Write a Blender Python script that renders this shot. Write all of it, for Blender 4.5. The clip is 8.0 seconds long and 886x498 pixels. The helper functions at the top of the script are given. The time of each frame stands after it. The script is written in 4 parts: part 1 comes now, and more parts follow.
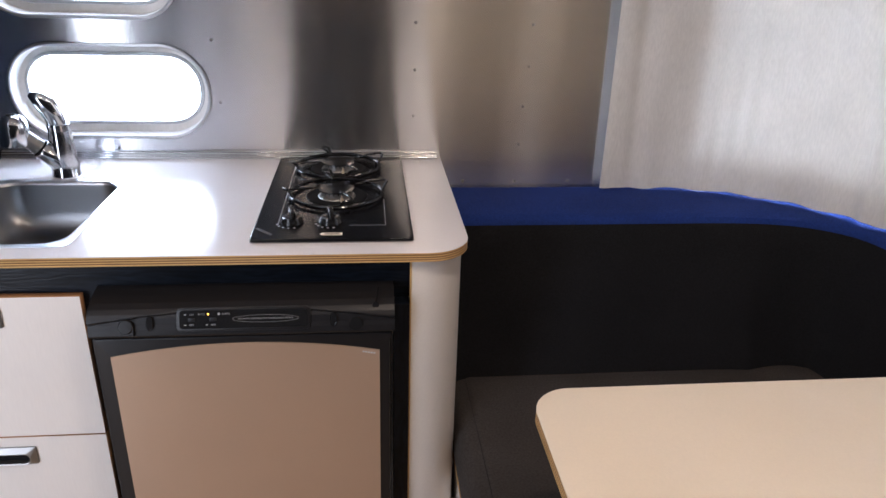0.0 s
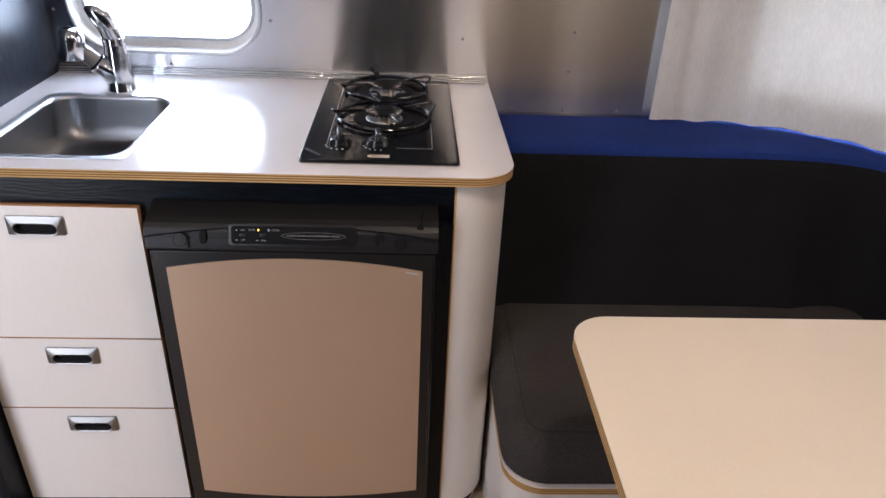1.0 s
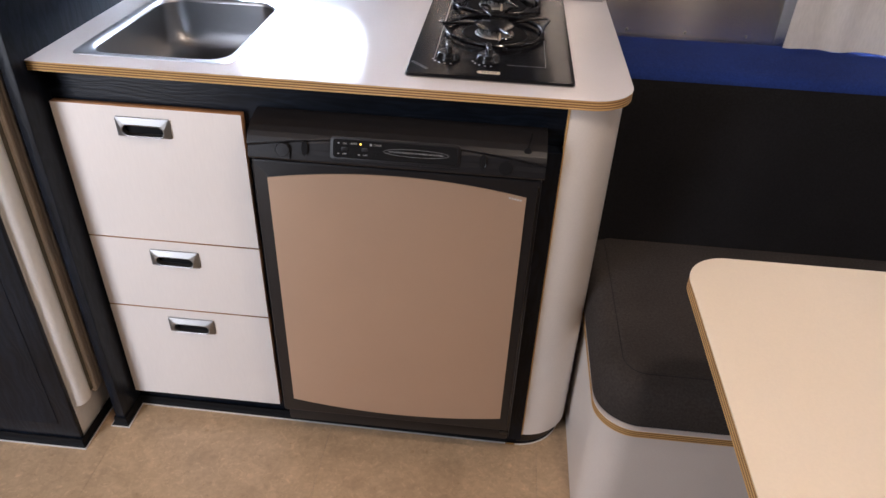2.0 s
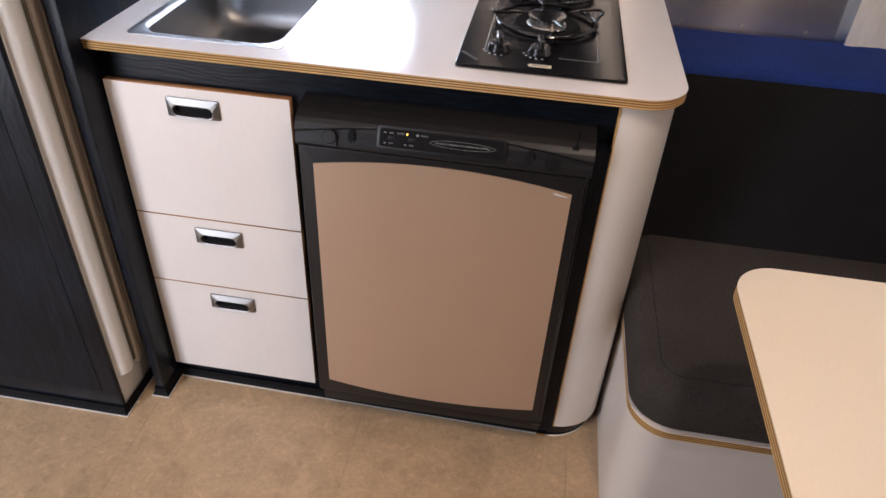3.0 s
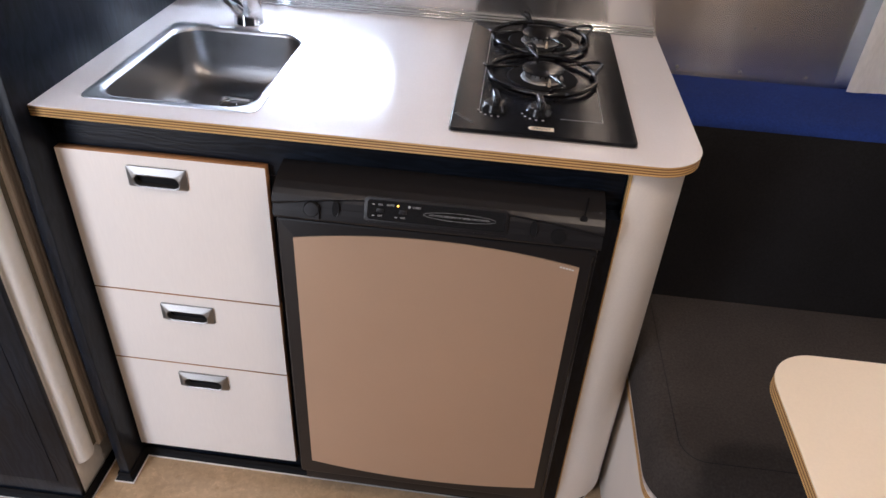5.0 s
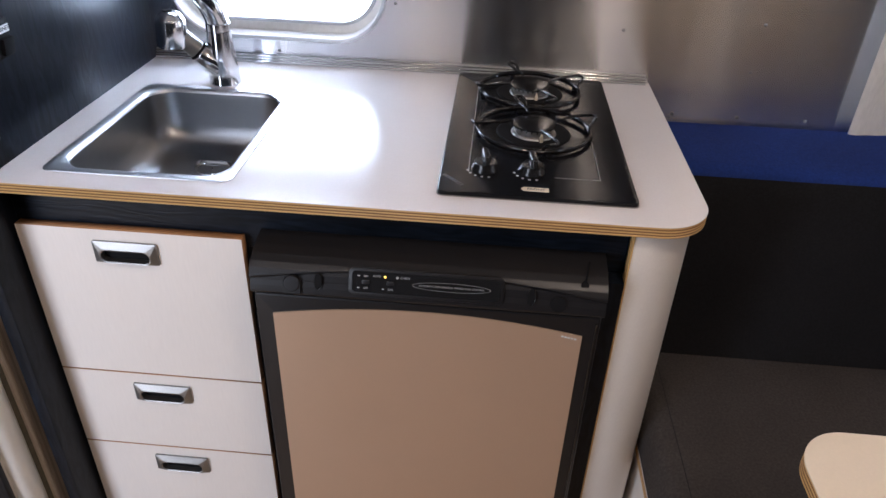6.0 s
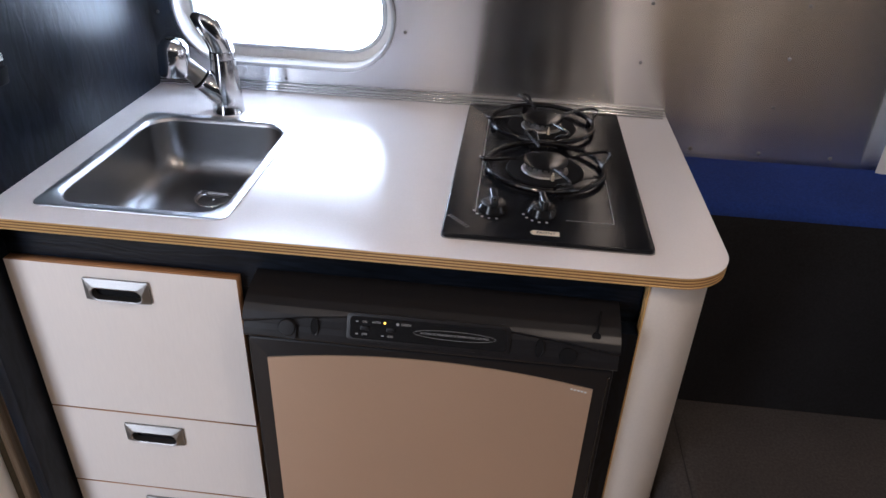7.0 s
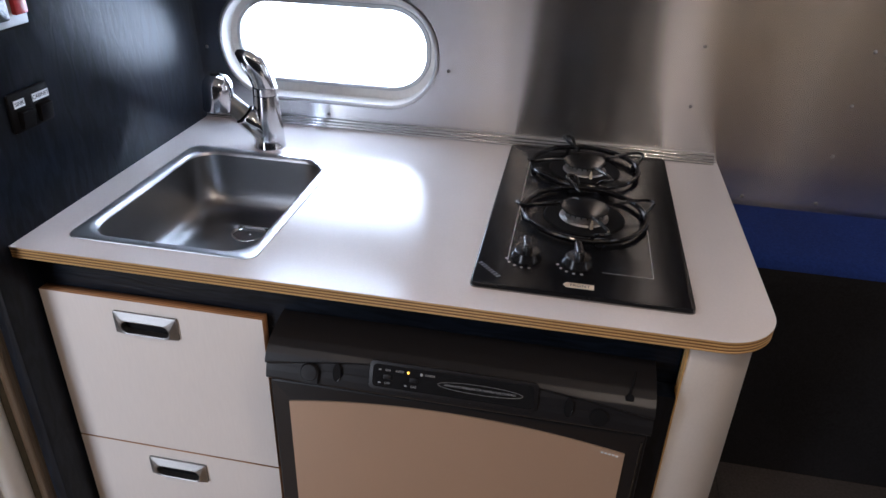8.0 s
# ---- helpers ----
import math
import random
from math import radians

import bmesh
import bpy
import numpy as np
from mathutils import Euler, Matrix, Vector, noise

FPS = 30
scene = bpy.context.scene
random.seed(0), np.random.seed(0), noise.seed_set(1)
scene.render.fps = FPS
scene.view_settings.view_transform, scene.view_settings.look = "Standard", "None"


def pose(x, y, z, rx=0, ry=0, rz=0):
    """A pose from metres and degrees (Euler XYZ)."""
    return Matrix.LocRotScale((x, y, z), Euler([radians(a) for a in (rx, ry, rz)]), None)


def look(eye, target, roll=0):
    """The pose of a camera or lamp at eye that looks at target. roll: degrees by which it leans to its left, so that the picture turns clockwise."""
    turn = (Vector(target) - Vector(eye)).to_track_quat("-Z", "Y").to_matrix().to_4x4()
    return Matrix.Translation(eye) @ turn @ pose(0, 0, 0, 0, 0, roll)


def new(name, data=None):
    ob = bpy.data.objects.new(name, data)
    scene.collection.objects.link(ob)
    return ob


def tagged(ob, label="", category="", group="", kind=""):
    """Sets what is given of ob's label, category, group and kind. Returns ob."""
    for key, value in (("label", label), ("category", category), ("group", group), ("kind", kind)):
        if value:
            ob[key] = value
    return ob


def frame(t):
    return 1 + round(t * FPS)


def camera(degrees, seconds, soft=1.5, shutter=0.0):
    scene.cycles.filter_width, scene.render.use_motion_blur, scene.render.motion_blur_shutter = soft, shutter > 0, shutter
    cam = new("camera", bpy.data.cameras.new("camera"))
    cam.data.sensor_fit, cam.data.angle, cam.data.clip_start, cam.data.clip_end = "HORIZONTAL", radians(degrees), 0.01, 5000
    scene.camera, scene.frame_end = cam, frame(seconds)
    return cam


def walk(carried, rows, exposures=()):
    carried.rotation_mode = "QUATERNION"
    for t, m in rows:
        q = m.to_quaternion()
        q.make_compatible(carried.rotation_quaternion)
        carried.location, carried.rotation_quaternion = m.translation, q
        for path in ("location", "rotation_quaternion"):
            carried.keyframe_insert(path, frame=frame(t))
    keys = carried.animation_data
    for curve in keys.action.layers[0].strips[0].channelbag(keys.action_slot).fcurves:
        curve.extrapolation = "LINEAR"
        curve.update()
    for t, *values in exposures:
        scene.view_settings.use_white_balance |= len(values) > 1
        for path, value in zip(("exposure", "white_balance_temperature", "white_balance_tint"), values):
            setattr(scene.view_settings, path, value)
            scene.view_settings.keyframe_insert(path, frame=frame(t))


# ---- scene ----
cam = camera(64.0, 8.0)
PATH = [
    (0, (0.217, -1.176, 1.419), (0.425, 0.651, 0.633), 1.8),
    (0.5, (0.219, -1.204, 1.39), (0.387, 0.606, 0.555), 2.8),
    (1, (0.206, -1.193, 1.42), (0.305, 0.554, 0.449), 2.6),
    (1.5, (0.194, -1.167, 1.396), (0.202, 0.548, 0.368), 3.0),
    (2, (0.168, -1.153, 1.381), (0.05, 0.483, 0.236), 2.5),
    (2.2, (0.164, -1.15, 1.377), (0.008, 0.474, 0.218), 2.4),
    (3.5, (0.128, -1.113, 1.422), (-0.074, 0.454, 0.197), 3.3),
    (4, (0.11, -1.077, 1.417), (-0.071, 0.499, 0.199), 3.1),
    (4.5, (0.106, -1.03, 1.416), (-0.053, 0.547, 0.197), 3.6),
    (5, (0.078, -0.987, 1.416), (-0.039, 0.637, 0.253), 3.7),
    (5.2, (0.092, -0.955, 1.412), (-0.034, 0.679, 0.265), 3.2),
    (6.3, (0.067, -0.88, 1.413), (-0.037, 0.815, 0.355), 1.9),
    (6.5, (0.072, -0.867, 1.414), (-0.049, 0.828, 0.359), 1.9),
    (7, (0.08, -0.825, 1.419), (-0.069, 0.88, 0.383), 2.4),
    (7.5, (0.096, -0.785, 1.423), (-0.086, 0.929, 0.41), 2.7),
    (8, (0.106, -0.778, 1.43), (-0.197, 0.941, 0.454), 2.0),
]
EXPOSURES = [(0, 0.26, 5480, 14), (3.5, 0.42, 5770, 16), (5, 0.38, 5620, 15), (6.5, 0.12, 5410, 14), (7.2, -0.04, 5420, 14), (8, -0.26, 5430, 14)]
walk(cam, [(t, look(eye, target, roll)) for t, eye, target, roll in PATH], EXPOSURES)

# ---- world and lights ----
world = bpy.data.worlds.new("sky")
world.use_nodes = True
scene.world = world
sky = world.node_tree.nodes.new("ShaderNodeTexSky")
sky.sky_type, sky.sun_disc = "NISHITA", False
sky.sun_elevation, sky.sun_rotation = radians(50), radians(200)
world.node_tree.links.new(sky.outputs[0], world.node_tree.nodes["Background"].inputs[0])
world.node_tree.nodes["Background"].inputs[1].default_value = 0.1


def area_lamp(name, m, sx, sy, watts, colour):
    data = bpy.data.lights.new(name, "AREA")
    data.shape, data.size, data.size_y, data.energy, data.color = "RECTANGLE", sx, sy, watts, colour
    ob = new(name, data)
    ob.matrix_world = m
    return ob


# daylight-coloured fill, set in an assumed doorway behind and beside the camera
area_lamp("doorway_fill", pose(-1.5, -1.765, 0.98, 90, 0, 0), 0.7, 1.7, 26, (1.0, 0.97, 0.92))
# the last one is an invented lamp, added as fill on the left
LAMPS = ((-0.25, -0.9, 2.4), (0.47, -0.62, 4.0), (1.05, -1.0, 2.0), (-1.1, -0.75, 1.0))  # x, y, watts
for lx, ly, watts in LAMPS:
    lamp = area_lamp("ceiling_lamp", pose(lx, ly, 1.915), 0.12, 0.12, watts, (1.0, 0.78, 0.56))
    lamp.data.shape = "DISK"

# ---- materials ----


def material(name, colour, rough=0.5, metal=0.0, scale=40.0, amount=0.15, bump=0.0, bump_scale=300.0, stretch=(1, 1, 1), rough_var=0.0, coat=0.0, big=0.0, spec=0.5):
    """A surface with variation at two scales: grain (scale, amount) and broad mottling (big)."""
    m = bpy.data.materials.new(name)
    m.use_nodes = True
    nt = m.node_tree
    b = nt.nodes["Principled BSDF"]
    b.inputs["Roughness"].default_value = rough
    b.inputs["Metallic"].default_value = metal
    b.inputs["Coat Weight"].default_value = coat
    b.inputs["Specular IOR Level"].default_value = spec
    tc = nt.nodes.new("ShaderNodeTexCoord")
    mp = nt.nodes.new("ShaderNodeMapping")
    mp.inputs["Scale"].default_value = stretch
    nt.links.new(tc.outputs["Object"], mp.inputs[0])
    n1 = nt.nodes.new("ShaderNodeTexNoise")
    n1.inputs["Scale"].default_value, n1.inputs["Detail"].default_value = scale, 6
    n2 = nt.nodes.new("ShaderNodeTexNoise")
    n2.inputs["Scale"].default_value, n2.inputs["Detail"].default_value = 5.0, 3
    nt.links.new(mp.outputs[0], n1.inputs["Vector"])
    nt.links.new(tc.outputs["Object"], n2.inputs["Vector"])
    r1 = nt.nodes.new("ShaderNodeMapRange")
    r1.inputs[1].default_value, r1.inputs[2].default_value = 0.3, 0.7
    r1.inputs[3].default_value, r1.inputs[4].default_value = 1 - amount, 1 + amount
    r2 = nt.nodes.new("ShaderNodeMapRange")
    r2.inputs[1].default_value, r2.inputs[2].default_value = 0.3, 0.7
    r2.inputs[3].default_value, r2.inputs[4].default_value = 1 - big, 1 + big
    nt.links.new(n1.outputs[0], r1.inputs[0])
    nt.links.new(n2.outputs[0], r2.inputs[0])
    mul = nt.nodes.new("ShaderNodeMath")
    mul.operation = "MULTIPLY"
    nt.links.new(r1.outputs[0], mul.inputs[0])
    nt.links.new(r2.outputs[0], mul.inputs[1])
    mix = nt.nodes.new("ShaderNodeVectorMath")
    mix.operation = "SCALE"
    mix.inputs[0].default_value = colour
    nt.links.new(mul.outputs[0], mix.inputs["Scale"])
    nt.links.new(mix.outputs[0], b.inputs["Base Color"])
    if rough_var:
        r3 = nt.nodes.new("ShaderNodeMapRange")
        r3.inputs[1].default_value, r3.inputs[2].default_value = 0.3, 0.7
        r3.inputs[3].default_value, r3.inputs[4].default_value = max(rough - rough_var, 0.01), rough + rough_var
        nt.links.new(n1.outputs[0], r3.inputs[0])
        nt.links.new(r3.outputs[0], b.inputs["Roughness"])
    if bump:
        n3 = nt.nodes.new("ShaderNodeTexNoise")
        n3.inputs["Scale"].default_value = bump_scale
        nt.links.new(mp.outputs[0], n3.inputs["Vector"])
        bp = nt.nodes.new("ShaderNodeBump")
        bp.inputs["Strength"].default_value, bp.inputs["Distance"].default_value = bump, 0.001
        nt.links.new(n3.outputs[0], bp.inputs["Height"])
        nt.links.new(bp.outputs[0], b.inputs["Normal"])
    return m


def bsdf(m):
    return m.node_tree.nodes["Principled BSDF"]


LAMINATE = material("white_laminate", (0.80, 0.755, 0.74), 0.18, 0, 350, 0.02, 0.03, 900, big=0.02, rough_var=0.015)
DRAWER = material("drawer_laminate", (0.80, 0.75, 0.71), 0.4, 0, 300, 0.015, 0.06, 700, (1, 1, 0.12), big=0.02)
PANEL_WHITE = material("panel_laminate", (0.78, 0.73, 0.68), 0.33, 0, 250, 0.02, 0.05, 600, big=0.03)
PLY_LIGHT = material("plywood_light", (0.62, 0.39, 0.15), 0.5, 0, 60, 0.12, 0.15, 400, (0.25, 0.25, 4))
PLY_DARK = material("plywood_dark", (0.20, 0.095, 0.03), 0.55, 0, 60, 0.15, 0.15, 400, (0.25, 0.25, 4))
EDGE_WOOD = material("edge_wood", (0.42, 0.22, 0.10), 0.5, 0, 60, 0.15, 0.1, 300, (0.2, 1, 1))
PLASTIC = material("dark_plastic", (0.0128, 0.0122, 0.0136), 0.36, 0, 500, 0.1, 0.10, 1500, spec=0.36)
PLASTIC_GLOSS = material("black_plastic", (0.012, 0.012, 0.013), 0.2, 0, 300, 0.1)
RUBBER = material("black_rubber", (0.006, 0.006, 0.007), 0.7, 0, 200, 0.1, spec=0.15)
# Silver panel; brown reflections of floor and room are painted into its base
TINTED_SILVER = material("metallic_door_panel", (0.64, 0.495, 0.38), 0.29, 0.62, 200, 0.006, 0.0, 1500, rough_var=0.006, big=0.02)
# Same steel as the rim; the basin's shade darkens this base colour
SHADED_STEEL = material("shaded_bowl_steel", (0.30, 0.303, 0.312), 0.33, 1.0, 90, 0.012, 0.0, 500, (1, 1, 1), rough_var=0.008, big=0.04)
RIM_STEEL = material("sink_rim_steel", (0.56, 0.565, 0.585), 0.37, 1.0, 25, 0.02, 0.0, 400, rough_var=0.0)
CHROME = material("chrome", (0.74, 0.745, 0.76), 0.13, 1.0, 60, 0.03, rough_var=0.03)
NICKEL = material("satin_nickel", (0.31, 0.305, 0.30), 0.42, 1.0, 400, 0.05, 0.05, 900)
BURNER = material("burner_aluminium", (0.34, 0.325, 0.31), 0.5, 1.0, 120, 0.2, 0.2, 400)
GLASS_BLACK = material("black_hob_glass", (0.0065, 0.007, 0.009), 0.16, 0, 60, 0.2, rough_var=0.03, spec=0.22)
ENAMEL = material("black_enamel", (0.008, 0.008, 0.009), 0.14, 0, 80, 0.2, 0.08, 300)
PRINT = material("grey_print", (0.35, 0.35, 0.36), 0.5, 0, 80, 0.05)
FAINT_PRINT = material("faint_print", (0.09, 0.09, 0.095), 0.5, 0, 80, 0.05)
STICKER = material("cream_sticker", (0.72, 0.62, 0.48), 0.45, 0, 120, 0.06)
PAPER = material("label_paper", (0.75, 0.76, 0.78), 0.5, 0, 120, 0.04)
INK = material("label_ink", (0.03, 0.03, 0.035), 0.5, 0, 120, 0.05)
RED_PLASTIC = material("red_plastic", (0.45, 0.05, 0.05), 0.25, 0, 80, 0.1)
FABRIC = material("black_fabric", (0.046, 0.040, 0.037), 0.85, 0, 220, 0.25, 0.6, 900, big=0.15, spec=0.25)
# Same black cloth as the seat; the backrest's shade is put into this base
SHADED_FABRIC = material("shaded_back_fabric", (0.0105, 0.0103, 0.0115), 0.9, 0, 220, 0.25, 0.5, 900, big=0.15, spec=0.15)
PIPING = material("dark_piping", (0.016, 0.016, 0.018), 0.75, 0, 220, 0.2, 0.4, 600, spec=0.25)
BLUE_FABRIC = material("blue_fabric", (0.010, 0.030, 0.17), 0.8, 0, 200, 0.2, 0.5, 800, big=0.12, spec=0.25)
CURTAIN = material("cream_curtain", (0.80, 0.77, 0.73), 0.9, 0, 260, 0.06, 0.3, 900, (1, 1, 0.2), big=0.06, spec=0.2)
JAMB = material("ivory_plastic", (0.84, 0.835, 0.81), 0.38, 0, 90, 0.02, 0.05, 300, big=0.02)
OLIVE = material("dark_olive_band", (0.14, 0.125, 0.09), 0.6, 0, 90, 0.15)
WHITE_PAINT = material("white_paint", (0.72, 0.70, 0.67), 0.45, 0, 90, 0.04, 0.1, 300, big=0.05)
JAMB_PLY = material("jamb_plywood", (0.66, 0.58, 0.49), 0.5, 0, 80, 0.1, 0.1, 300, (1, 1, 0.1))
JAMB_PLY_DARK = material("jamb_plywood_dark", (0.50, 0.42, 0.34), 0.5, 0, 80, 0.1, 0.1, 300, (1, 1, 0.1))
OUTER_GREY = material("grey_ring_paint", (0.50, 0.52, 0.54), 0.35, 0.0, 90, 0.04, 0.05, 300)

# thin plies along the bare edges of the drawer fronts
nt = EDGE_WOOD.node_tree
pw = nt.nodes.new("ShaderNodeTexWave")
pw.wave_type, pw.bands_direction = "BANDS", "Y"
pw.inputs["Scale"].default_value, pw.inputs["Distortion"].default_value = 70.0, 0.3
ptc = nt.nodes.new("ShaderNodeTexCoord")
nt.links.new(ptc.outputs["Object"], pw.inputs["Vector"])
pr = nt.nodes.new("ShaderNodeMapRange")
pr.inputs[3].default_value, pr.inputs[4].default_value = 0.62, 1.35
nt.links.new(pw.outputs["Fac"], pr.inputs[0])
ps = nt.nodes.new("ShaderNodeVectorMath")
ps.operation = "SCALE"
nt.links.new(bsdf(EDGE_WOOD).inputs["Base Color"].links[0].from_socket, ps.inputs[0])
nt.links.new(pr.outputs[0], ps.inputs["Scale"])
nt.links.new(ps.outputs[0], bsdf(EDGE_WOOD).inputs["Base Color"])

tr = CURTAIN.node_tree.nodes.new("ShaderNodeBsdfTranslucent")
tr.inputs[0].default_value = (0.8, 0.77, 0.72, 1)
ms = CURTAIN.node_tree.nodes.new("ShaderNodeMixShader")
ms.inputs[0].default_value = 0.12
CURTAIN.node_tree.links.new(bsdf(CURTAIN).outputs[0], ms.inputs[1])
CURTAIN.node_tree.links.new(tr.outputs[0], ms.inputs[2])
CURTAIN.node_tree.links.new(ms.outputs[0], CURTAIN.node_tree.nodes["Material Output"].inputs[0])

LIP = material("bright_metal_lip", (0.86, 0.86, 0.85), 0.38, 0.7, 60, 0.05)

# dark-stained open-pored wood
WOOD = material("dark_stained_wood", (0.0062, 0.0085, 0.0135), 0.3, 0, 70, 0.3, 0.0, 300, (1.0, 1.0, 0.14), big=0.25, spec=0.17)
nt = WOOD.node_tree
wv = nt.nodes.new("ShaderNodeTexWave")
wv.wave_type, wv.bands_direction = "BANDS", "X"
wv.inputs["Scale"].default_value, wv.inputs["Distortion"].default_value, wv.inputs["Detail"].default_value = 20.0, 20.0, 5.0
wv.inputs["Detail Scale"].default_value = 1.1
wtc = nt.nodes.new("ShaderNodeTexCoord")
wmp = nt.nodes.new("ShaderNodeMapping")
wmp.inputs["Scale"].default_value = (1, 1, 0.35)
nt.links.new(wtc.outputs["Object"], wmp.inputs[0])
nt.links.new(wmp.outputs[0], wv.inputs["Vector"])
wb = nt.nodes.new("ShaderNodeBump")
wb.inputs["Strength"].default_value, wb.inputs["Distance"].default_value = 0.2, 0.0006
nt.links.new(wv.outputs["Fac"], wb.inputs["Height"])
nt.links.new(wb.outputs[0], bsdf(WOOD).inputs["Normal"])
wr = nt.nodes.new("ShaderNodeMapRange")
wr.inputs[3].default_value, wr.inputs[4].default_value = 0.78, 1.28
nt.links.new(wv.outputs["Fac"], wr.inputs[0])
ws = nt.nodes.new("ShaderNodeVectorMath")
ws.operation = "SCALE"
nt.links.new(bsdf(WOOD).inputs["Base Color"].links[0].from_socket, ws.inputs[0])
nt.links.new(wr.outputs[0], ws.inputs["Scale"])
nt.links.new(ws.outputs[0], bsdf(WOOD).inputs["Base Color"])
WOOD_RAIL = WOOD.copy()
WOOD_RAIL.name = "dark_stained_wood_rail"
for nd in WOOD_RAIL.node_tree.nodes:
    if nd.type == "MAPPING":
        nd.inputs["Scale"].default_value = (0.3, 1, 1.6)
    if nd.type == "TEX_WAVE":
        nd.bands_direction = "Z"

# brushed aluminium with a horizontal grain, which draws reflections out upright
DULL_ALU = material("dull_aluminium", (0.55, 0.55, 0.56), 0.4, 1.0, 30, 0.05, 0.0, 300, rough_var=0.04, big=0.05)
ALU = material("brushed_aluminium", (0.80, 0.80, 0.815), 0.25, 1.0, 30, 0.012, 0.0, 300, (0.15, 0.15, 8), big=0.03)
bsdf(ALU).inputs["Anisotropic"].default_value = 1.0
upright = ALU.node_tree.nodes.new("ShaderNodeCombineXYZ")
upright.inputs[2].default_value = 1.0
ALU.node_tree.links.new(upright.outputs[0], bsdf(ALU).inputs["Tangent"])

# marbled tan vinyl: soft clouds, pale flecks and a few dark specks
VINYL = material("tan_vinyl", (0.50, 0.36, 0.222), 0.33, 0, 60, 0.05, 0.05, 220, rough_var=0.06, big=0.07)
nt = VINYL.node_tree
oi = nt.nodes.new("ShaderNodeObjectInfo")
vr = nt.nodes.new("ShaderNodeMapRange")
vr.inputs[3].default_value, vr.inputs[4].default_value = 0.97, 1.03
nt.links.new(oi.outputs["Random"], vr.inputs[0])
vtc = nt.nodes.new("ShaderNodeNewGeometry")


def veil(scale, detail, distortion, lo, hi, dark, light, before):
    """Scales a colour by a noise that runs from dark to light between two thresholds."""
    nz = nt.nodes.new("ShaderNodeTexNoise")
    nz.inputs["Scale"].default_value, nz.inputs["Detail"].default_value, nz.inputs["Distortion"].default_value = scale, detail, distortion
    nt.links.new(vtc.outputs["Position"], nz.inputs["Vector"])
    mr = nt.nodes.new("ShaderNodeMapRange")
    mr.inputs[1].default_value, mr.inputs[2].default_value, mr.inputs[3].default_value, mr.inputs[4].default_value = lo, hi, dark, light
    nt.links.new(nz.outputs[0], mr.inputs[0])
    sc = nt.nodes.new("ShaderNodeVectorMath")
    sc.operation = "SCALE"
    nt.links.new(before, sc.inputs[0])
    nt.links.new(mr.outputs[0], sc.inputs["Scale"])
    return sc.outputs[0]


tone = bsdf(VINYL).inputs["Base Color"].links[0].from_socket
tone = veil(9.0, 5.0, 1.2, 0.3, 0.7, 0.86, 1.13, tone)
tone = veil(38.0, 5.0, 2.5, 0.56, 0.72, 1.0, 1.2, tone)
tone = veil(70.0, 4.0, 1.0, 0.3, 0.7, 0.9, 1.09, tone)
tone = veil(150.0, 2.0, 0.0, 0.24, 0.31, 0.72, 1.0, tone)
vs = nt.nodes.new("ShaderNodeVectorMath")
vs.operation = "SCALE"
nt.links.new(tone, vs.inputs[0])
nt.links.new(vr.outputs[0], vs.inputs["Scale"])
nt.links.new(vs.outputs[0], bsdf(VINYL).inputs["Base Color"])
JOINT = material("floor_joint", (0.36, 0.26, 0.165), 0.6, 0, 60, 0.1)

GLASS = bpy.data.materials.new("clear_glass")
GLASS.use_nodes = True
bsdf(GLASS).inputs["Transmission Weight"].default_value = 1.0
bsdf(GLASS).inputs["Roughness"].default_value = 0.0
bsdf(GLASS).inputs["IOR"].default_value = 1.45


def glowing(name, colour, strength):
    m = bpy.data.materials.new(name)
    m.use_nodes = True
    b = bsdf(m)
    b.inputs["Base Color"].default_value = (*colour, 1)
    b.inputs["Emission Color"].default_value = (*colour, 1)
    b.inputs["Emission Strength"].default_value = strength
    return m


OUTSIDE = glowing("bright_outdoors", (0.89, 0.95, 1.0), 14.0)
LAMP_GLOW = glowing("lamp_diffuser_glow", (1.0, 0.62, 0.30), 18.0)
LED_GLOW = glowing("amber_led", (1.0, 0.55, 0.06), 3.0)

# ---- building helpers ----


def thing(name, base, label, category, group="", kind=""):
    ob = new(name)
    ob.empty_display_size = 0.05
    ob.matrix_world = Matrix.Translation(base)
    return tagged(ob, label, category, group, kind)


def finish(bm, name, mats, smooth=False):
    bmesh.ops.recalc_face_normals(bm, faces=bm.faces)
    me = bpy.data.meshes.new(name)
    bm.to_mesh(me)
    bm.free()
    for m in mats if isinstance(mats, (list, tuple)) else [mats]:
        me.materials.append(m)
    if smooth:
        me.shade_smooth()
        me.set_sharp_from_angle(angle=radians(35))
    return me


def part(name, bm, mats, parent=None, label="", smooth=True):
    """Links a bmesh, built in world places, as one mesh object under a thing or a part."""
    ob = new(name, finish(bm, name, mats, smooth))
    if parent is not None:
        ob.parent = parent
        top = parent
        while top.parent:
            top = top.parent
        if top.type == "EMPTY" and parent is top:
            ob.matrix_parent_inverse = top.matrix_basis.inverted()
    return tagged(ob, label)


def box(x0, x1, y0, y1, z0, z1, bev=0.0, seg=2):
    bm = bmesh.new()
    bmesh.ops.create_cube(bm, size=1.0, matrix=Matrix.LocRotScale(((x0 + x1) / 2, (y0 + y1) / 2, (z0 + z1) / 2), None, (x1 - x0, y1 - y0, z1 - z0)))
    if bev:
        bmesh.ops.bevel(bm, geom=bm.edges[:], offset=bev, segments=seg, affect="EDGES", profile=0.5)
    return bm


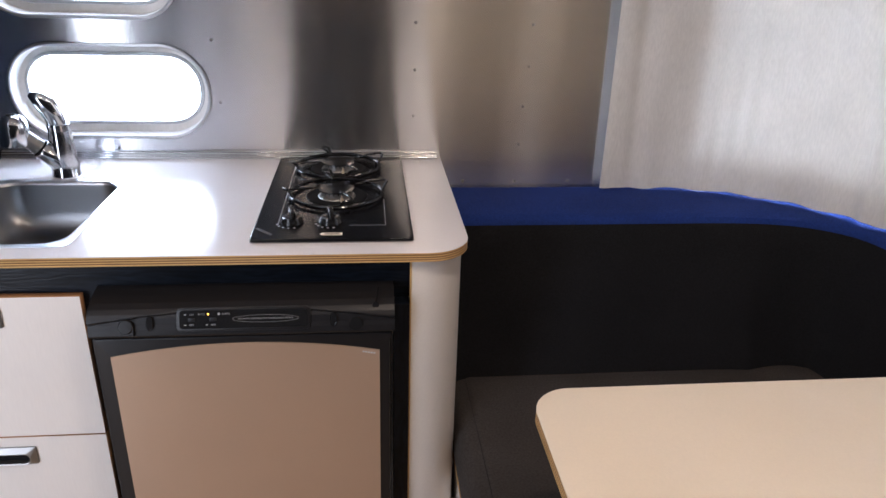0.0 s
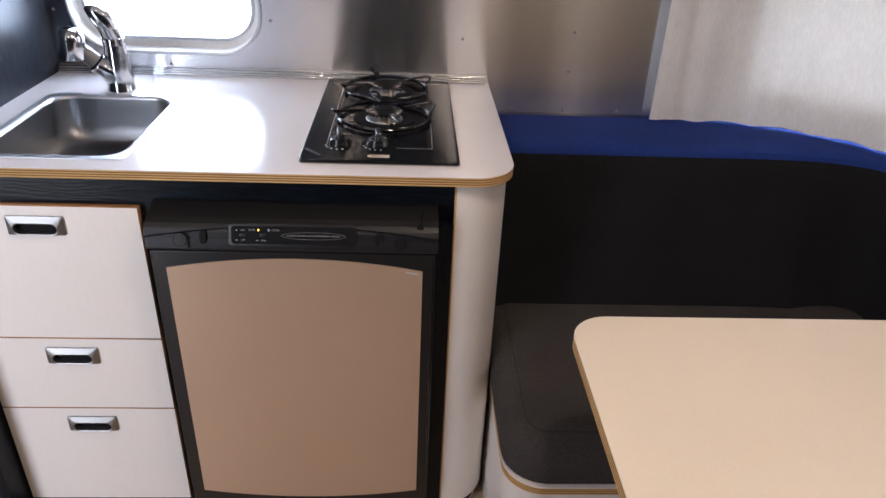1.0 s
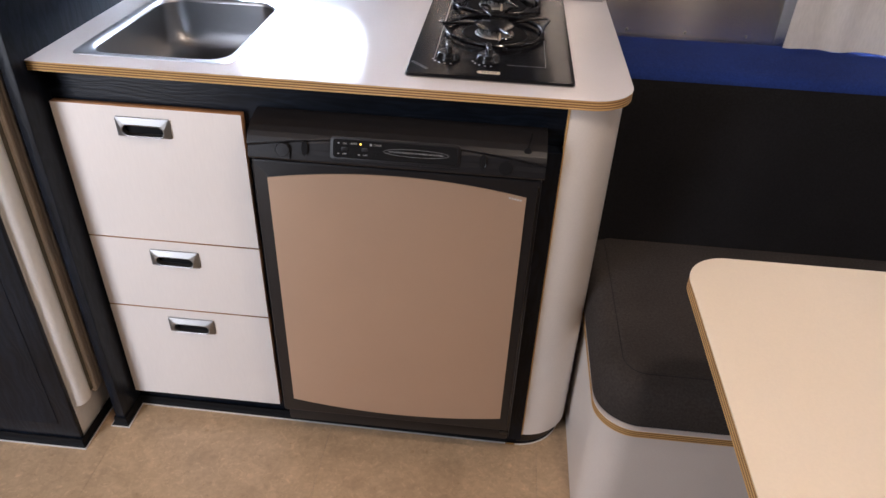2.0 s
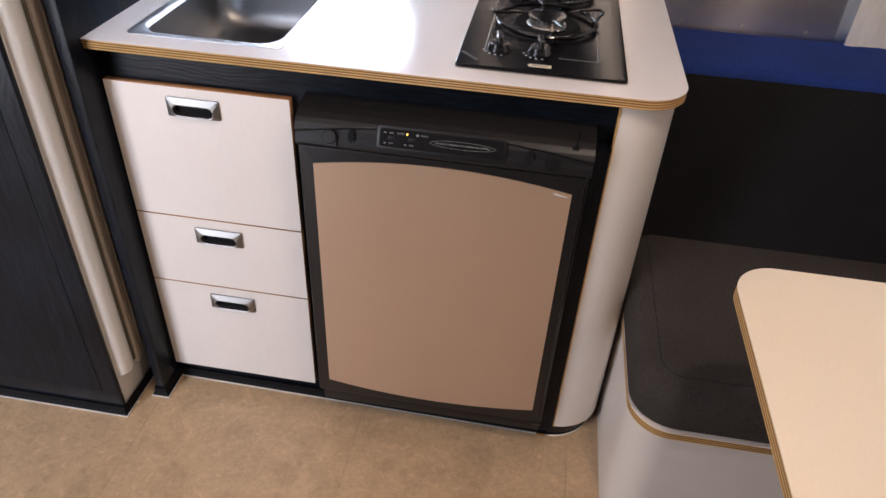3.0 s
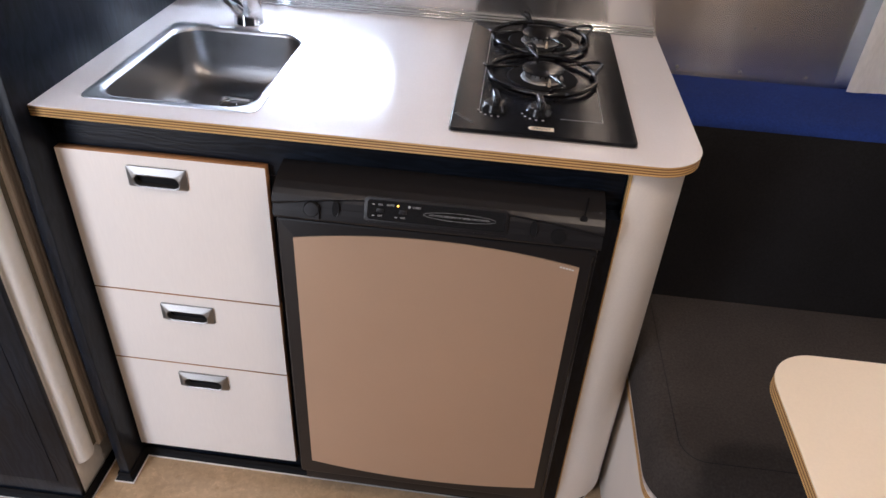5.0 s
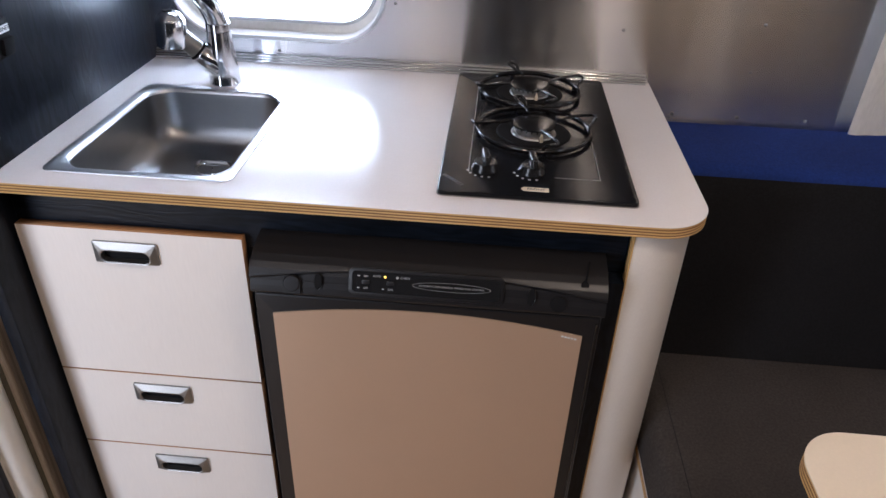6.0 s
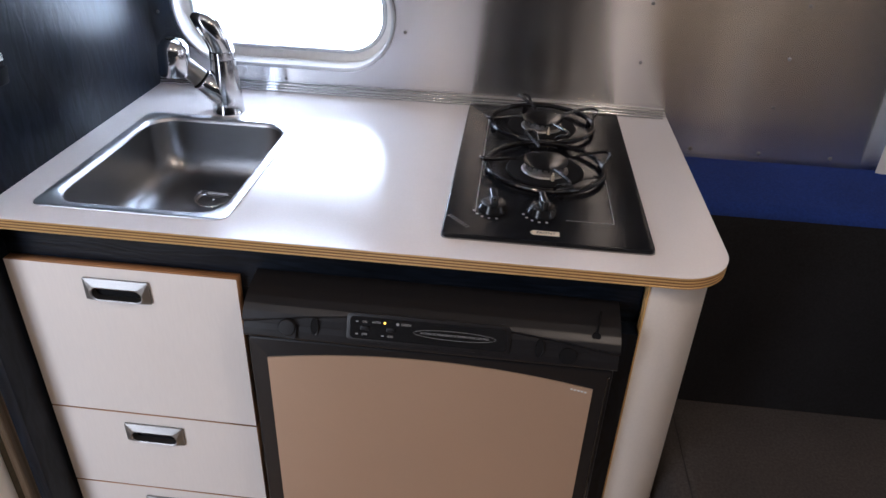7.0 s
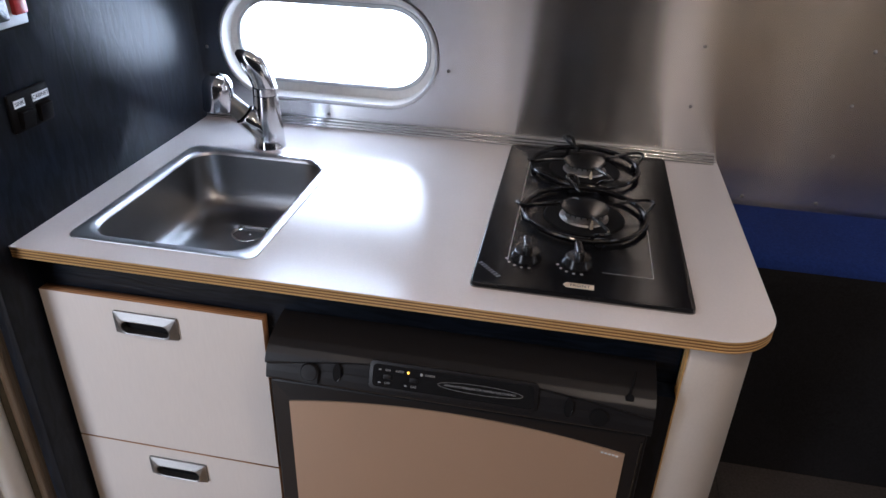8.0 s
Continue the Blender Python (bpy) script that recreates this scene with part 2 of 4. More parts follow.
def rounded(x0, x1, y0, y1, r, n=8):
    """Outline of a rectangle; r: the radii of the corners (x0,y0), (x1,y0), (x1,y1), (x0,y1)."""
    rs = (r,) * 4 if not isinstance(r, (tuple, list)) else r
    out = []
    for (cx, cy, sx, sy, a0), rr in zip(((x0, y0, 1, 1, 180), (x1, y0, -1, 1, 270), (x1, y1, -1, -1, 0), (x0, y1, 1, -1, 90)), rs):
        if rr <= 0:
            out.append((cx, cy))
            continue
        for i in range(n + 1):
            a = radians(a0 + 90 * i / n)
            out.append((cx + sx * rr + rr * math.cos(a), cy + sy * rr + rr * math.sin(a)))
    return out


def inset(outline, d):
    """The outline drawn in by d (for convex outlines)."""
    n = len(outline)
    out = []
    for i in range(n):
        p, a, b = Vector(outline[i]), Vector(outline[i - 1]), Vector(outline[(i + 1) % n])
        e1, e2 = (p - a), (b - p)
        e1 = e1.normalized() if e1.length > 1e-9 else e2.normalized()
        e2 = e2.normalized() if e2.length > 1e-9 else e1
        n1, n2 = Vector((-e1.y, e1.x)), Vector((-e2.y, e2.x))
        m = (n1 + n2)
        m = m / max(m.dot(n1), 0.3)
        out.append(tuple(p + m * d))
    return out


def rings(loops, cap=True, mat=None):
    """A skin over loops of equal length, listed from first to last; mat: the material of each band."""
    bm = bmesh.new()
    vs = [[bm.verts.new(p) for p in loop] for loop in loops]
    n = len(vs[0])
    for k in range(len(vs) - 1):
        for i in range(n):
            f = bm.faces.new((vs[k][i], vs[k][(i + 1) % n], vs[k + 1][(i + 1) % n], vs[k + 1][i]))
            if mat:
                f.material_index = mat[k]
    if cap:
        bm.faces.new(vs[0][::-1])
        f = bm.faces.new(vs[-1])
        if mat:
            f.material_index = mat[-1]
    return bm


def slab(outline, z0, z1, bev=0.0, seg=3, both=True):
    """An upright prism over the outline (x, y), with rounded upper (and lower) edges."""
    loops = []
    if bev and both:
        for i in range(seg + 1):
            a = radians(90 * i / seg)
            loops.append([(x, y, z0 + bev * (1 - math.cos(a))) for x, y in inset(outline, bev * (1 - math.sin(a)))])
    else:
        loops.append([(x, y, z0) for x, y in outline])
    if bev:
        for i in range(seg + 1):
            a = radians(90 * i / seg)
            loops.append([(x, y, z1 - bev * (1 - math.sin(a))) for x, y in inset(outline, bev * (1 - math.cos(a)))])
    else:
        loops.append([(x, y, z1) for x, y in outline])
    return rings(loops)


def turned(bm, m):
    bmesh.ops.transform(bm, matrix=m, verts=bm.verts)
    return bm


# swaps an upright prism so that its outline lies in x, z and its height runs along -y
FACING = Matrix(((1, 0, 0, 0), (0, 0, -1, 0), (0, 1, 0, 0), (0, 0, 0, 1)))


def facing(outline, y_back, y_front, bev=0.0, seg=2):
    """A plate whose outline (x, z) is seen from the front."""
    return turned(slab(outline, -y_back, -y_front, bev, seg, both=False), FACING)


def lathe(profile, centre, n=32, axis=None):
    bm = rings([[(r * math.cos(2 * math.pi * i / n), r * math.sin(2 * math.pi * i / n), z) for i in range(n)] for r, z in profile])
    m = Matrix.Translation(centre)
    if axis is not None:
        m = m @ Vector(axis).to_track_quat("Z", "Y").to_matrix().to_4x4()
    return turned(bm, m)


def tube(points, radius, n=10, closed=False, cap=True):
    pts = [Vector(p) for p in points]
    k = len(pts)
    loops = []
    side = None
    for i in range(k):
        a, b = pts[(i - 1) % k if closed else max(i - 1, 0)], pts[(i + 1) % k if closed else min(i + 1, k - 1)]
        d = (b - a).normalized()
        if side is None:
            side = d.orthogonal().normalized()
        side = (side - d * side.dot(d)).normalized()
        up = d.cross(side)
        r = radius[i] if isinstance(radius, (list, tuple)) else radius
        loops.append([tuple(pts[i] + (side * math.cos(2 * math.pi * j / n) + up * math.sin(2 * math.pi * j / n)) * r) for j in range(n)])
    if closed:
        bm = rings(loops, cap=False)
        bm.verts.ensure_lookup_table()
        off = min(range(n), key=lambda s: (bm.verts[(k - 1) * n].co - bm.verts[s].co).length)
        for j in range(n):
            bm.faces.new((bm.verts[(k - 1) * n + j], bm.verts[(k - 1) * n + (j + 1) % n], bm.verts[(j + 1 + off) % n], bm.verts[(j + off) % n]))
        return bm
    return rings(loops, cap=cap)


def joined(*bms):
    out = bmesh.new()
    for b in bms:
        me = bpy.data.meshes.new("tmp")
        b.to_mesh(me)
        b.free()
        out.from_mesh(me)
        bpy.data.meshes.remove(me)
    return out


def pierced(outer, holes, depth):
    """A sheet with holes: outlines in x, z; depth along y from 0 to depth."""
    cu = bpy.data.curves.new("sheet", "CURVE")
    cu.dimensions, cu.fill_mode, cu.extrude = "2D", "BOTH", depth / 2
    for loop in [outer, *holes]:
        sp = cu.splines.new("POLY")
        sp.points.add(len(loop) - 1)
        for p, (x, z) in zip(sp.points, loop):
            p.co = (x, z, 0, 1)
        sp.use_cyclic_u = True
    ob = new("sheet", cu)
    me = bpy.data.meshes.new_from_object(ob.evaluated_get(bpy.context.evaluated_depsgraph_get()))
    bpy.data.objects.remove(ob)
    bpy.data.curves.remove(cu)
    bm = bmesh.new()
    bm.from_mesh(me)
    bpy.data.meshes.remove(me)
    bmesh.ops.remove_doubles(bm, verts=bm.verts, dist=1e-6)
    return turned(bm, Matrix.Translation((0, depth / 2, 0)) @ FACING)


def lettering(name, body, size, m, mat, parent, label=""):
    cu = bpy.data.curves.new(name, "FONT")
    cu.body, cu.size, cu.align_x, cu.align_y, cu.extrude = body, size, "CENTER", "CENTER", 0.00015
    ob = new(name, cu)
    me = bpy.data.meshes.new_from_object(ob.evaluated_get(bpy.context.evaluated_depsgraph_get()))
    bpy.data.objects.remove(ob)
    bpy.data.curves.remove(cu)
    bm = bmesh.new()
    bm.from_mesh(me)
    bpy.data.meshes.remove(me)
    return part(name, turned(bm, m), mat, parent, label, smooth=False)


# ---- the room ----
WALL_Y, CEIL = 0.612, 1.95
BX, BY, BR = 0.95, 0.062, 0.55  # the rounded corner of the body: its centre and radius


def wall_line(off, x_from, y_to, step=24):
    """The inner face of the wall, drawn in by off, from x_from along the back wall, round the corner and on to y_to."""
    pts = [(x_from + (BX - x_from) * i / 12, WALL_Y - off) for i in range(12)]
    r = BR - off
    pts += [(BX + r * math.sin(radians(90 * i / step)), BY + r * math.cos(radians(90 * i / step))) for i in range(step + 1)]
    pts += [(BX + r, BY - (BY - y_to) * i / 6) for i in range(1, 7)]
    return pts


def inward(z):
    """How far the inner skin of the body has come in at a height: upright at first, then a wide arc."""
    return 0.0 if z < 0.9 else 2.2 - math.sqrt(2.2 ** 2 - (z - 0.9) ** 2)


def leaning(bm, step=0.03):
    """Cuts a sheet into level strips and bends it to the body's arc."""
    z = 0.9
    while step and z < CEIL:
        bmesh.ops.bisect_plane(bm, geom=bm.verts[:] + bm.edges[:] + bm.faces[:], plane_co=(0, 0, z), plane_no=(0, 0, 1))
        z += step
    for v in bm.verts:
        v.co.y -= inward(v.co.z)
    return bm


def curved_skin(first, last, z0, z1):
    """The end wall between two heights, from one point of its line to another, bent to the body's arc."""
    n = 1 if z1 <= 0.9 else max(2, round((z1 - z0) / 0.05))
    zs_ = [z0 + (z1 - z0) * k / n for k in range(n + 1)]
    inner = [wall_line(inward(z), 0.9001, -1.75)[first:last] for z in zs_]
    outer = [wall_line(inward(z) - 0.03, 0.9001, -1.75)[first:last] for z in zs_]
    loops = [[(*inner[k][i], zs_[k]) for k in range(n + 1)] + [(*outer[k][i], zs_[k]) for k in range(n, -1, -1)] for i in range(len(inner[0]))]
    return rings(loops)


WIN = rounded(-0.602, -0.183, 0.986, 1.164, 0.084, 12)
WIN_TOP = rounded(-0.617, -0.223, 1.272, 1.52, 0.08, 12)
RING = rounded(-0.617, -0.166, 0.966, 1.182, 0.104, 12)
RING_TOP = rounded(-0.632, -0.206, 1.250, 1.54, 0.095, 12)
wall = tagged(part("wall_north", leaning(pierced([(-2.2, 0), (0.90, 0), (0.90, CEIL), (-2.2, CEIL)], [RING, RING_TOP], 0.03)), ALU), "brushed aluminium wall behind the counter", kind="structure")
wall.matrix_world = Matrix.Translation((0, WALL_Y, 0))
rivet_mesh = None
spots = [(0.333, 1.02), (0.335, 1.136), (0.335, 1.25), (0.61, 0.946), (0.613, 1.046), (0.62, 1.148), (0.62, 1.25), (0.467, 0.846), (0.607, 0.846), (0.752, 0.846), (-0.396, 0.936), (-0.655, 1.06), (-0.655, 0.97), (-0.14, 1.05), (-0.145, 1.2)]
for i, (rx, rz) in enumerate(spots):
    if i == 0:
        rv = part("rivet", lathe([(0.0001, 0.0016), (0.002, 0.0014), (0.0034, 0.0006), (0.0037, 0)], (0, 0, 0), 12, (0, -1, 0)), NICKEL, wall)
        rivet_mesh = rv.data
    else:
        rv = new("rivet", rivet_mesh)
        rv.parent = wall
    rv.location = (rx, -0.0002 - inward(rz), rz)
EDGE = 17
tagged(part("wall_east", joined(curved_skin(0, None, 0, 0.93), curved_skin(0, None, 1.5, CEIL), curved_skin(-6, None, 0.93, 1.5), curved_skin(0, EDGE, 0.93, 1.5)), ALU), "curved brushed aluminium end wall behind the curtain", kind="structure")
SOUTH_OPENING = rounded(-1.86, -1.14, 0.1, 1.86, 0.06, 8)
# unseen wall, made dark so that the aluminium reflects little from behind
south = tagged(part("wall_south", pierced([(-2.2, 0), (1.53, 0), (1.53, CEIL), (-2.2, CEIL)], [SOUTH_OPENING], 0.03), WOOD, smooth=False), "unseen dark wooden wall with an opening, added to keep reflections dark", kind="structure")
south.matrix_world = Matrix.Translation((0, -1.78, 0))
tagged(part("wall_west", box(-2.23, -2.2, -1.78, WALL_Y + 0.03, 0, CEIL), WOOD, smooth=False), "plain dark wooden end wall", kind="structure")
tagged(part("ceiling", box(-2.23, 1.53, -1.78, WALL_Y + 0.03, CEIL, CEIL + 0.03), DULL_ALU, smooth=False), "brushed aluminium ceiling", kind="structure")

# kitchen windows
for name, ring, win in (("window_1", RING, WIN), ("window_2", RING_TOP, WIN_TOP)):
    w = thing(name, (-0.4, WALL_Y, ring[0][1]), "oblong window with rounded ends in the aluminium wall", "window", kind="structure")
    n = len(ring)
    mid = inset(ring, 0.004)
    part("window_frame", leaning(rings([[(x, WALL_Y - 0.004, z) for x, z in inset(ring, -0.007)], [(x, WALL_Y - 0.005, z) for x, z in inset(ring, -0.0025)], [(x, WALL_Y - 0.003, z) for x, z in inset(ring, 0.001)], [(x, WALL_Y + 0.035, z) for x, z in mid], [(x, WALL_Y + 0.04, z) for x, z in win], [(x, WALL_Y + 0.055, z) for x, z in win], [(x, WALL_Y + 0.055, z) for x, z in inset(ring, -0.012)]], cap=False, mat=(1, 1, 0, 0, 0, 0)), 0), [WHITE_PAINT, DULL_ALU], w, "white recessed frame")
    pane = part("pane", leaning(facing(inset(win, -0.004), WALL_Y + 0.052, WALL_Y + 0.048), 0), GLASS, w, smooth=False)
    pane.visible_shadow = False
    part("gasket", leaning(rings([[(x, WALL_Y + 0.046, z) for x, z in inset(win, -0.001)], [(x, WALL_Y + 0.036, z) for x, z in inset(win, 0.0015)], [(x, WALL_Y + 0.034, z) for x, z in inset(win, 0.009)], [(x, WALL_Y + 0.046, z) for x, z in inset(win, 0.009)]], cap=False), 0), OUTER_GREY, w, "grey window gasket")
tagged(part("backdrop", joined(box(-2.6, 2.6, 1.6, 1.62, -0.5, 4.0), box(2.6, 2.62, -2.5, 1.62, -0.5, 4.0)), OUTSIDE, smooth=False), "bright overcast outdoors", kind="structure")
# unseen doorway, added to frame the fill light
w = thing("door_1", (-1.5, -1.76, 0.1), "assumed open doorway with a pale frame, unseen, around the fill light", "doorway", kind="structure")
part("door_frame", rings([[(x, -1.744, z) for x, z in inset(SOUTH_OPENING, -0.02)], [(x, -1.738, z) for x, z in SOUTH_OPENING], [(x, -1.785, z) for x, z in inset(SOUTH_OPENING, 0.004)], [(x, -1.785, z) for x, z in inset(SOUTH_OPENING, -0.02)]], cap=False), WHITE_PAINT, w)

# aluminium strip behind the counter
part_strip = [(WALL_Y - 0.001, 0.9105), (WALL_Y - 0.016, 0.9105), (WALL_Y - 0.016, 0.914), (WALL_Y - 0.013, 0.916), (WALL_Y - 0.013, 0.919), (WALL_Y - 0.009, 0.921), (WALL_Y - 0.009, 0.925), (WALL_Y - 0.005, 0.928), (WALL_Y - 0.001, 0.928)]
trim_1 = tagged(part("trim_1", rings([[(-0.671, y, z) for y, z in part_strip], [(0.396, y, z) for y, z in part_strip]]), DULL_ALU, smooth=False), "ribbed aluminium strip along the back of the counter", kind="structure")
BRIGHT_ALU = material("bright_aluminium", (0.78, 0.78, 0.79), 0.12, 1.0, 25, 0.02, rough_var=0.0)
for by, bz in ((WALL_Y - 0.0158, 0.9152), (WALL_Y - 0.0125, 0.9197), (WALL_Y - 0.0085, 0.9252)):
    part("bead", tube([(-0.671, by, bz), (-0.1, by, bz), (0.3955, by, bz)], 0.0017, 12), BRIGHT_ALU, trim_1)

# partition beside the sink
PX0, PX1, PY0 = -0.696, -0.6725, -0.045
side = [(PY0, 0.0), (WALL_Y, 0.0)] + [(WALL_Y - inward(z), z) for z in [0.9 + 0.05 * k for k in range(21)]] + [(WALL_Y - inward(CEIL), CEIL), (PY0, CEIL)]
bm = rings([[(x, y, z) for y, z in side] for x in (PX0, PX1)])
bmesh.ops.bevel(bm, geom=[e for e in bm.edges if all(abs(v.co.y - PY0) < 1e-6 for v in e.verts)], offset=0.003, segments=2, affect="EDGES", profile=0.5)
partition = tagged(part("wall_partition", bm, WOOD), "dark-stained wooden partition beside the sink", kind="structure")


def foot_trim(name, line, parent=None, label=""):
    """Black cove with a bright edge along the floor; the line runs with the wall on its left."""
    prof = [(0.0, 0.024), (0.002, 0.024), (0.003, 0.01), (0.0085, 0.0038), (0.0105, 0.003), (0.0105, 0.0005), (0.0, 0.0005)]
    bm = bmesh.new()
    loops = []
    n = len(line)
    for i, p in enumerate(line):
        p = Vector(p)
        d1 = (p - Vector(line[i - 1])).normalized() if i else (Vector(line[1]) - p).normalized()
        d2 = (Vector(line[i + 1]) - p).normalized() if i < n - 1 else d1
        n1, n2 = Vector((d1.y, -d1.x)), Vector((d2.y, -d2.x))
        m = n1 + n2
        m = m / max(m.dot(n1), 0.3)
        loops.append([(p.x + m.x * a, p.y + m.y * a, z) for a, z in prof])
    bm = bmesh.new()
    vs = [[bm.verts.new(q) for q in loop] for loop in loops]
    k = len(prof)
    for i in range(n - 1):
        for j in range(k):
            f = bm.faces.new((vs[i][j], vs[i][(j + 1) % k], vs[i + 1][(j + 1) % k], vs[i + 1][j]))
            f.material_index = 1 if j in (3, 4) else 0
    bm.faces.new(vs[0])
    bm.faces.new(vs[-1][::-1])
    return tagged(part(name, bm, [RUBBER, LIP], parent, smooth=False), label, kind="structure")


CAB_Y = 0.034  # face of the cabinet's frame
foot_trim("baseboard_1", [(PX0 - 0.001, 0.2), (PX0 - 0.001, PY0 - 0.001), (PX1 + 0.001, PY0 - 0.001), (PX1 + 0.001, 0.0325), (0.28, 0.0225)] + [(0.28 + 0.1 * math.sin(radians(a)), 0.1225 - 0.1 * math.cos(radians(a))) for a in range(6, 91, 7)] + [(0.38, 0.3)], None, "black baseboard with a bright metal lip")

# switches on the partition
sw = thing("switch_plate", (PX1, 0.098, 1.062), "black double rocker switch with two white labels on the dark partition", "light switch")
part("plate", box(PX1 - 0.001, PX1 + 0.007, 0.056, 0.139, 1.057, 1.115, 0.004, 2), RUBBER, sw)
for y0, word in ((0.062, "SINK"), (0.100, "CABINET")):
    rk = part("rocker", turned(box(-0.003, 0.008, y0 + 0.005, y0 + 0.031, -0.013, 0.013, 0.002, 2), pose(PX1 + 0.007, 0, 1.076, 0, 8, 0)), RUBBER, sw)
    wl = 0.021 if word == "SINK" else 0.034
    part("label_strip", box(PX1 + 0.006, PX1 + 0.0078, y0 + 0.002, y0 + 0.002 + wl, 1.0935, 1.1045), PAPER, sw, "white label strip")
    lettering("lettering", word, 0.0085, Matrix.Translation((PX1 + 0.0079, y0 + 0.002 + wl / 2, 1.099)) @ Matrix(((0, 0, 1, 0), (1, 0, 0, 0), (0, 1, 0, 0), (0, 0, 0, 1))), INK, sw, "black lettering")
pnl = thing("control_panel", (PX1, 0.09, 1.195), "grey control panel with a red rocker on the dark partition", "control panel")
part("plate", box(PX1 - 0.001, PX1 + 0.006, -0.03, 0.135, 1.2, 1.285, 0.002, 2), OUTER_GREY, pnl)
part("shadow_gap", box(PX1 - 0.001, PX1 + 0.003, -0.032, 0.137, 1.196, 1.201), RUBBER, pnl)
part("rocker", box(PX1 + 0.005, PX1 + 0.014, 0.105, 0.13, 1.215, 1.265, 0.003, 2), RED_PLASTIC, pnl, "red rocker")
part("rocker", box(PX1 + 0.005, PX1 + 0.012, 0.06, 0.095, 1.21, 1.265, 0.003, 2), PLASTIC_GLOSS, pnl, "black rocker")

# tall cabinet and doorway edge beside the partition
ward = thing("wardrobe", (-1.2, -0.12, 0), "tall dark-stained wooden wardrobe", "wardrobe")
part("body", box(-1.6, -0.762, -0.107, 0.3, 0.0, CEIL - 0.002, 0.003, 2), WOOD, ward)
part("front_panel", box(-1.6, -0.7425, -0.12, -0.1075, 0.0, CEIL - 0.002, 0.002, 2), WOOD, ward)
part("door", box(-1.55, -0.785, -0.1214, -0.1202, 0.07, 1.85, 0.0005, 1), WOOD, ward)
part("side_panel", box(-0.7615, -0.745, -0.107, 0.3, 0, CEIL - 0.002, 0.002, 2), WHITE_PAINT, ward, "white side panel")
foot_trim("baseboard_2", [(-1.6, -0.1215), (-0.7415, -0.1215), (-0.7415, 0.2)], None, "black baseboard with a bright metal lip along the wardrobe")
jamb = thing("door_jamb", (-0.744, -0.06, 0.1), "ivory rounded door jamb with a plywood edge", "door jamb")
part("roll", slab([(-0.7445 + 0.022 * math.sin(radians(a)), -0.075 - 0.0275 * math.cos(radians(a))) for a in range(0, 181, 10)], 0.115, CEIL - 0.003), JAMB, jamb, "ivory rounded roll")
# dark olive band set back between the roll and the plywood
part("groove_band", box(-0.7445, -0.735, -0.0472, -0.0355, 0.11, CEIL - 0.003, 0.001, 1), OLIVE, jamb, "dark olive band in the groove")
for k in range(5):
    part("ply_layer", box(-0.7445, -0.731 - 0.0004 * (k % 2), -0.035 + 0.0062 * k, -0.0288 + 0.0062 * k, 0.1, CEIL - 0.003), JAMB_PLY if k % 2 == 0 else JAMB_PLY_DARK, jamb, smooth=False)

# ---- kitchen cabinet ----
cab = thing("kitchen_cabinet", (-0.2, 0.3, 0), "white and dark-stained kitchen cabinet with three drawers", "cabinet")
TOP0 = 0.8915
part("top_rail", box(-0.6715, 0.294, CAB_Y, CAB_Y + 0.018, 0.80, TOP0, 0.0008, 1), WOOD_RAIL, cab, "dark-stained top rail")
part("stile", box(-0.6715, -0.64, CAB_Y + 0.001, CAB_Y + 0.018, 0.03, 0.80), WOOD, cab, smooth=False)
part("stile", box(-0.325, -0.276, CAB_Y + 0.001, CAB_Y + 0.018, 0.03, 0.80), WOOD, cab, smooth=False)
part("stile", box(0.262, 0.2918, 0.004, CAB_Y + 0.018, 0.03, 0.80), WOOD, cab, smooth=False)
part("bottom_rail", box(-0.6715, 0.294, CAB_Y + 0.0005, CAB_Y + 0.02, 0.0, 0.10, 0.001, 1), WOOD, cab)
part("side_panel", box(-0.671, -0.66, CAB_Y + 0.03, 0.6, 0.02, TOP0), WOOD, cab, smooth=False)
arc = [(0.295, 0.006)] + [(0.295 + 0.104 * math.sin(radians(a)), 0.11 - 0.104 * math.cos(radians(a))) for a in range(0, 91, 6)] + [(0.399, 0.605)]
back = [(x - 0.016 * (1 if i == len(arc) - 1 else math.sin(radians(min(max(i - 1, 0) * 6, 90)))), y + 0.016 * (0 if i == len(arc) - 1 else math.cos(radians(min(max(i - 1, 0) * 6, 90))))) for i, (x, y) in enumerate(arc)]
part("edge_strip", box(0.2924, 0.2945, 0.0042, 0.0215, 0.048, TOP0 - 0.0005), PLY_LIGHT, cab, "bare plywood edge", smooth=False)
part("end_panel", slab(arc + back[::-1], 0.048, TOP0), PANEL_WHITE, cab, "white curved end panel")
plinth = [(x - 0.012, y + 0.012) for x, y in arc]
part("plinth", slab(plinth + [(x - 0.02, y + 0.02) for x, y in back[::-1]], 0.0, 0.0475), PLASTIC_GLOSS, cab, "black rounded plinth")


def drawer_pull(x, z, parent):
    """A flush pull: a bevelled plate with a slot, and the dark cup behind it."""
    w, h = 0.0525, 0.0195
    y = 0.0155
    o = rounded(x - w, x + w, z - h, z + h, 0.002, 8)
    s = rounded(x - w + 0.013, x + w - 0.013, z - h + 0.004, z + h - 0.0145, 0.0099, 8)
    m = rounded(x - w + 0.0105, x + w - 0.0105, z - h + 0.0025, z + h - 0.012, 0.0108, 8)
    p = part("pull", rings([[(a, y, b) for a, b in o], [(a, y - 0.0035, b) for a, b in o], [(a, y - 0.0085, b) for a, b in m], [(a, y - 0.0075, b) for a, b in s], [(a, y + 0.006, b) for a, b in s]], cap=False), NICKEL, parent, "satin metal flush pull")
    part("pull_cup", facing(inset(s, -0.0008), y + 0.010, y + 0.0045), RUBBER, parent, "dark pull recess", smooth=False)


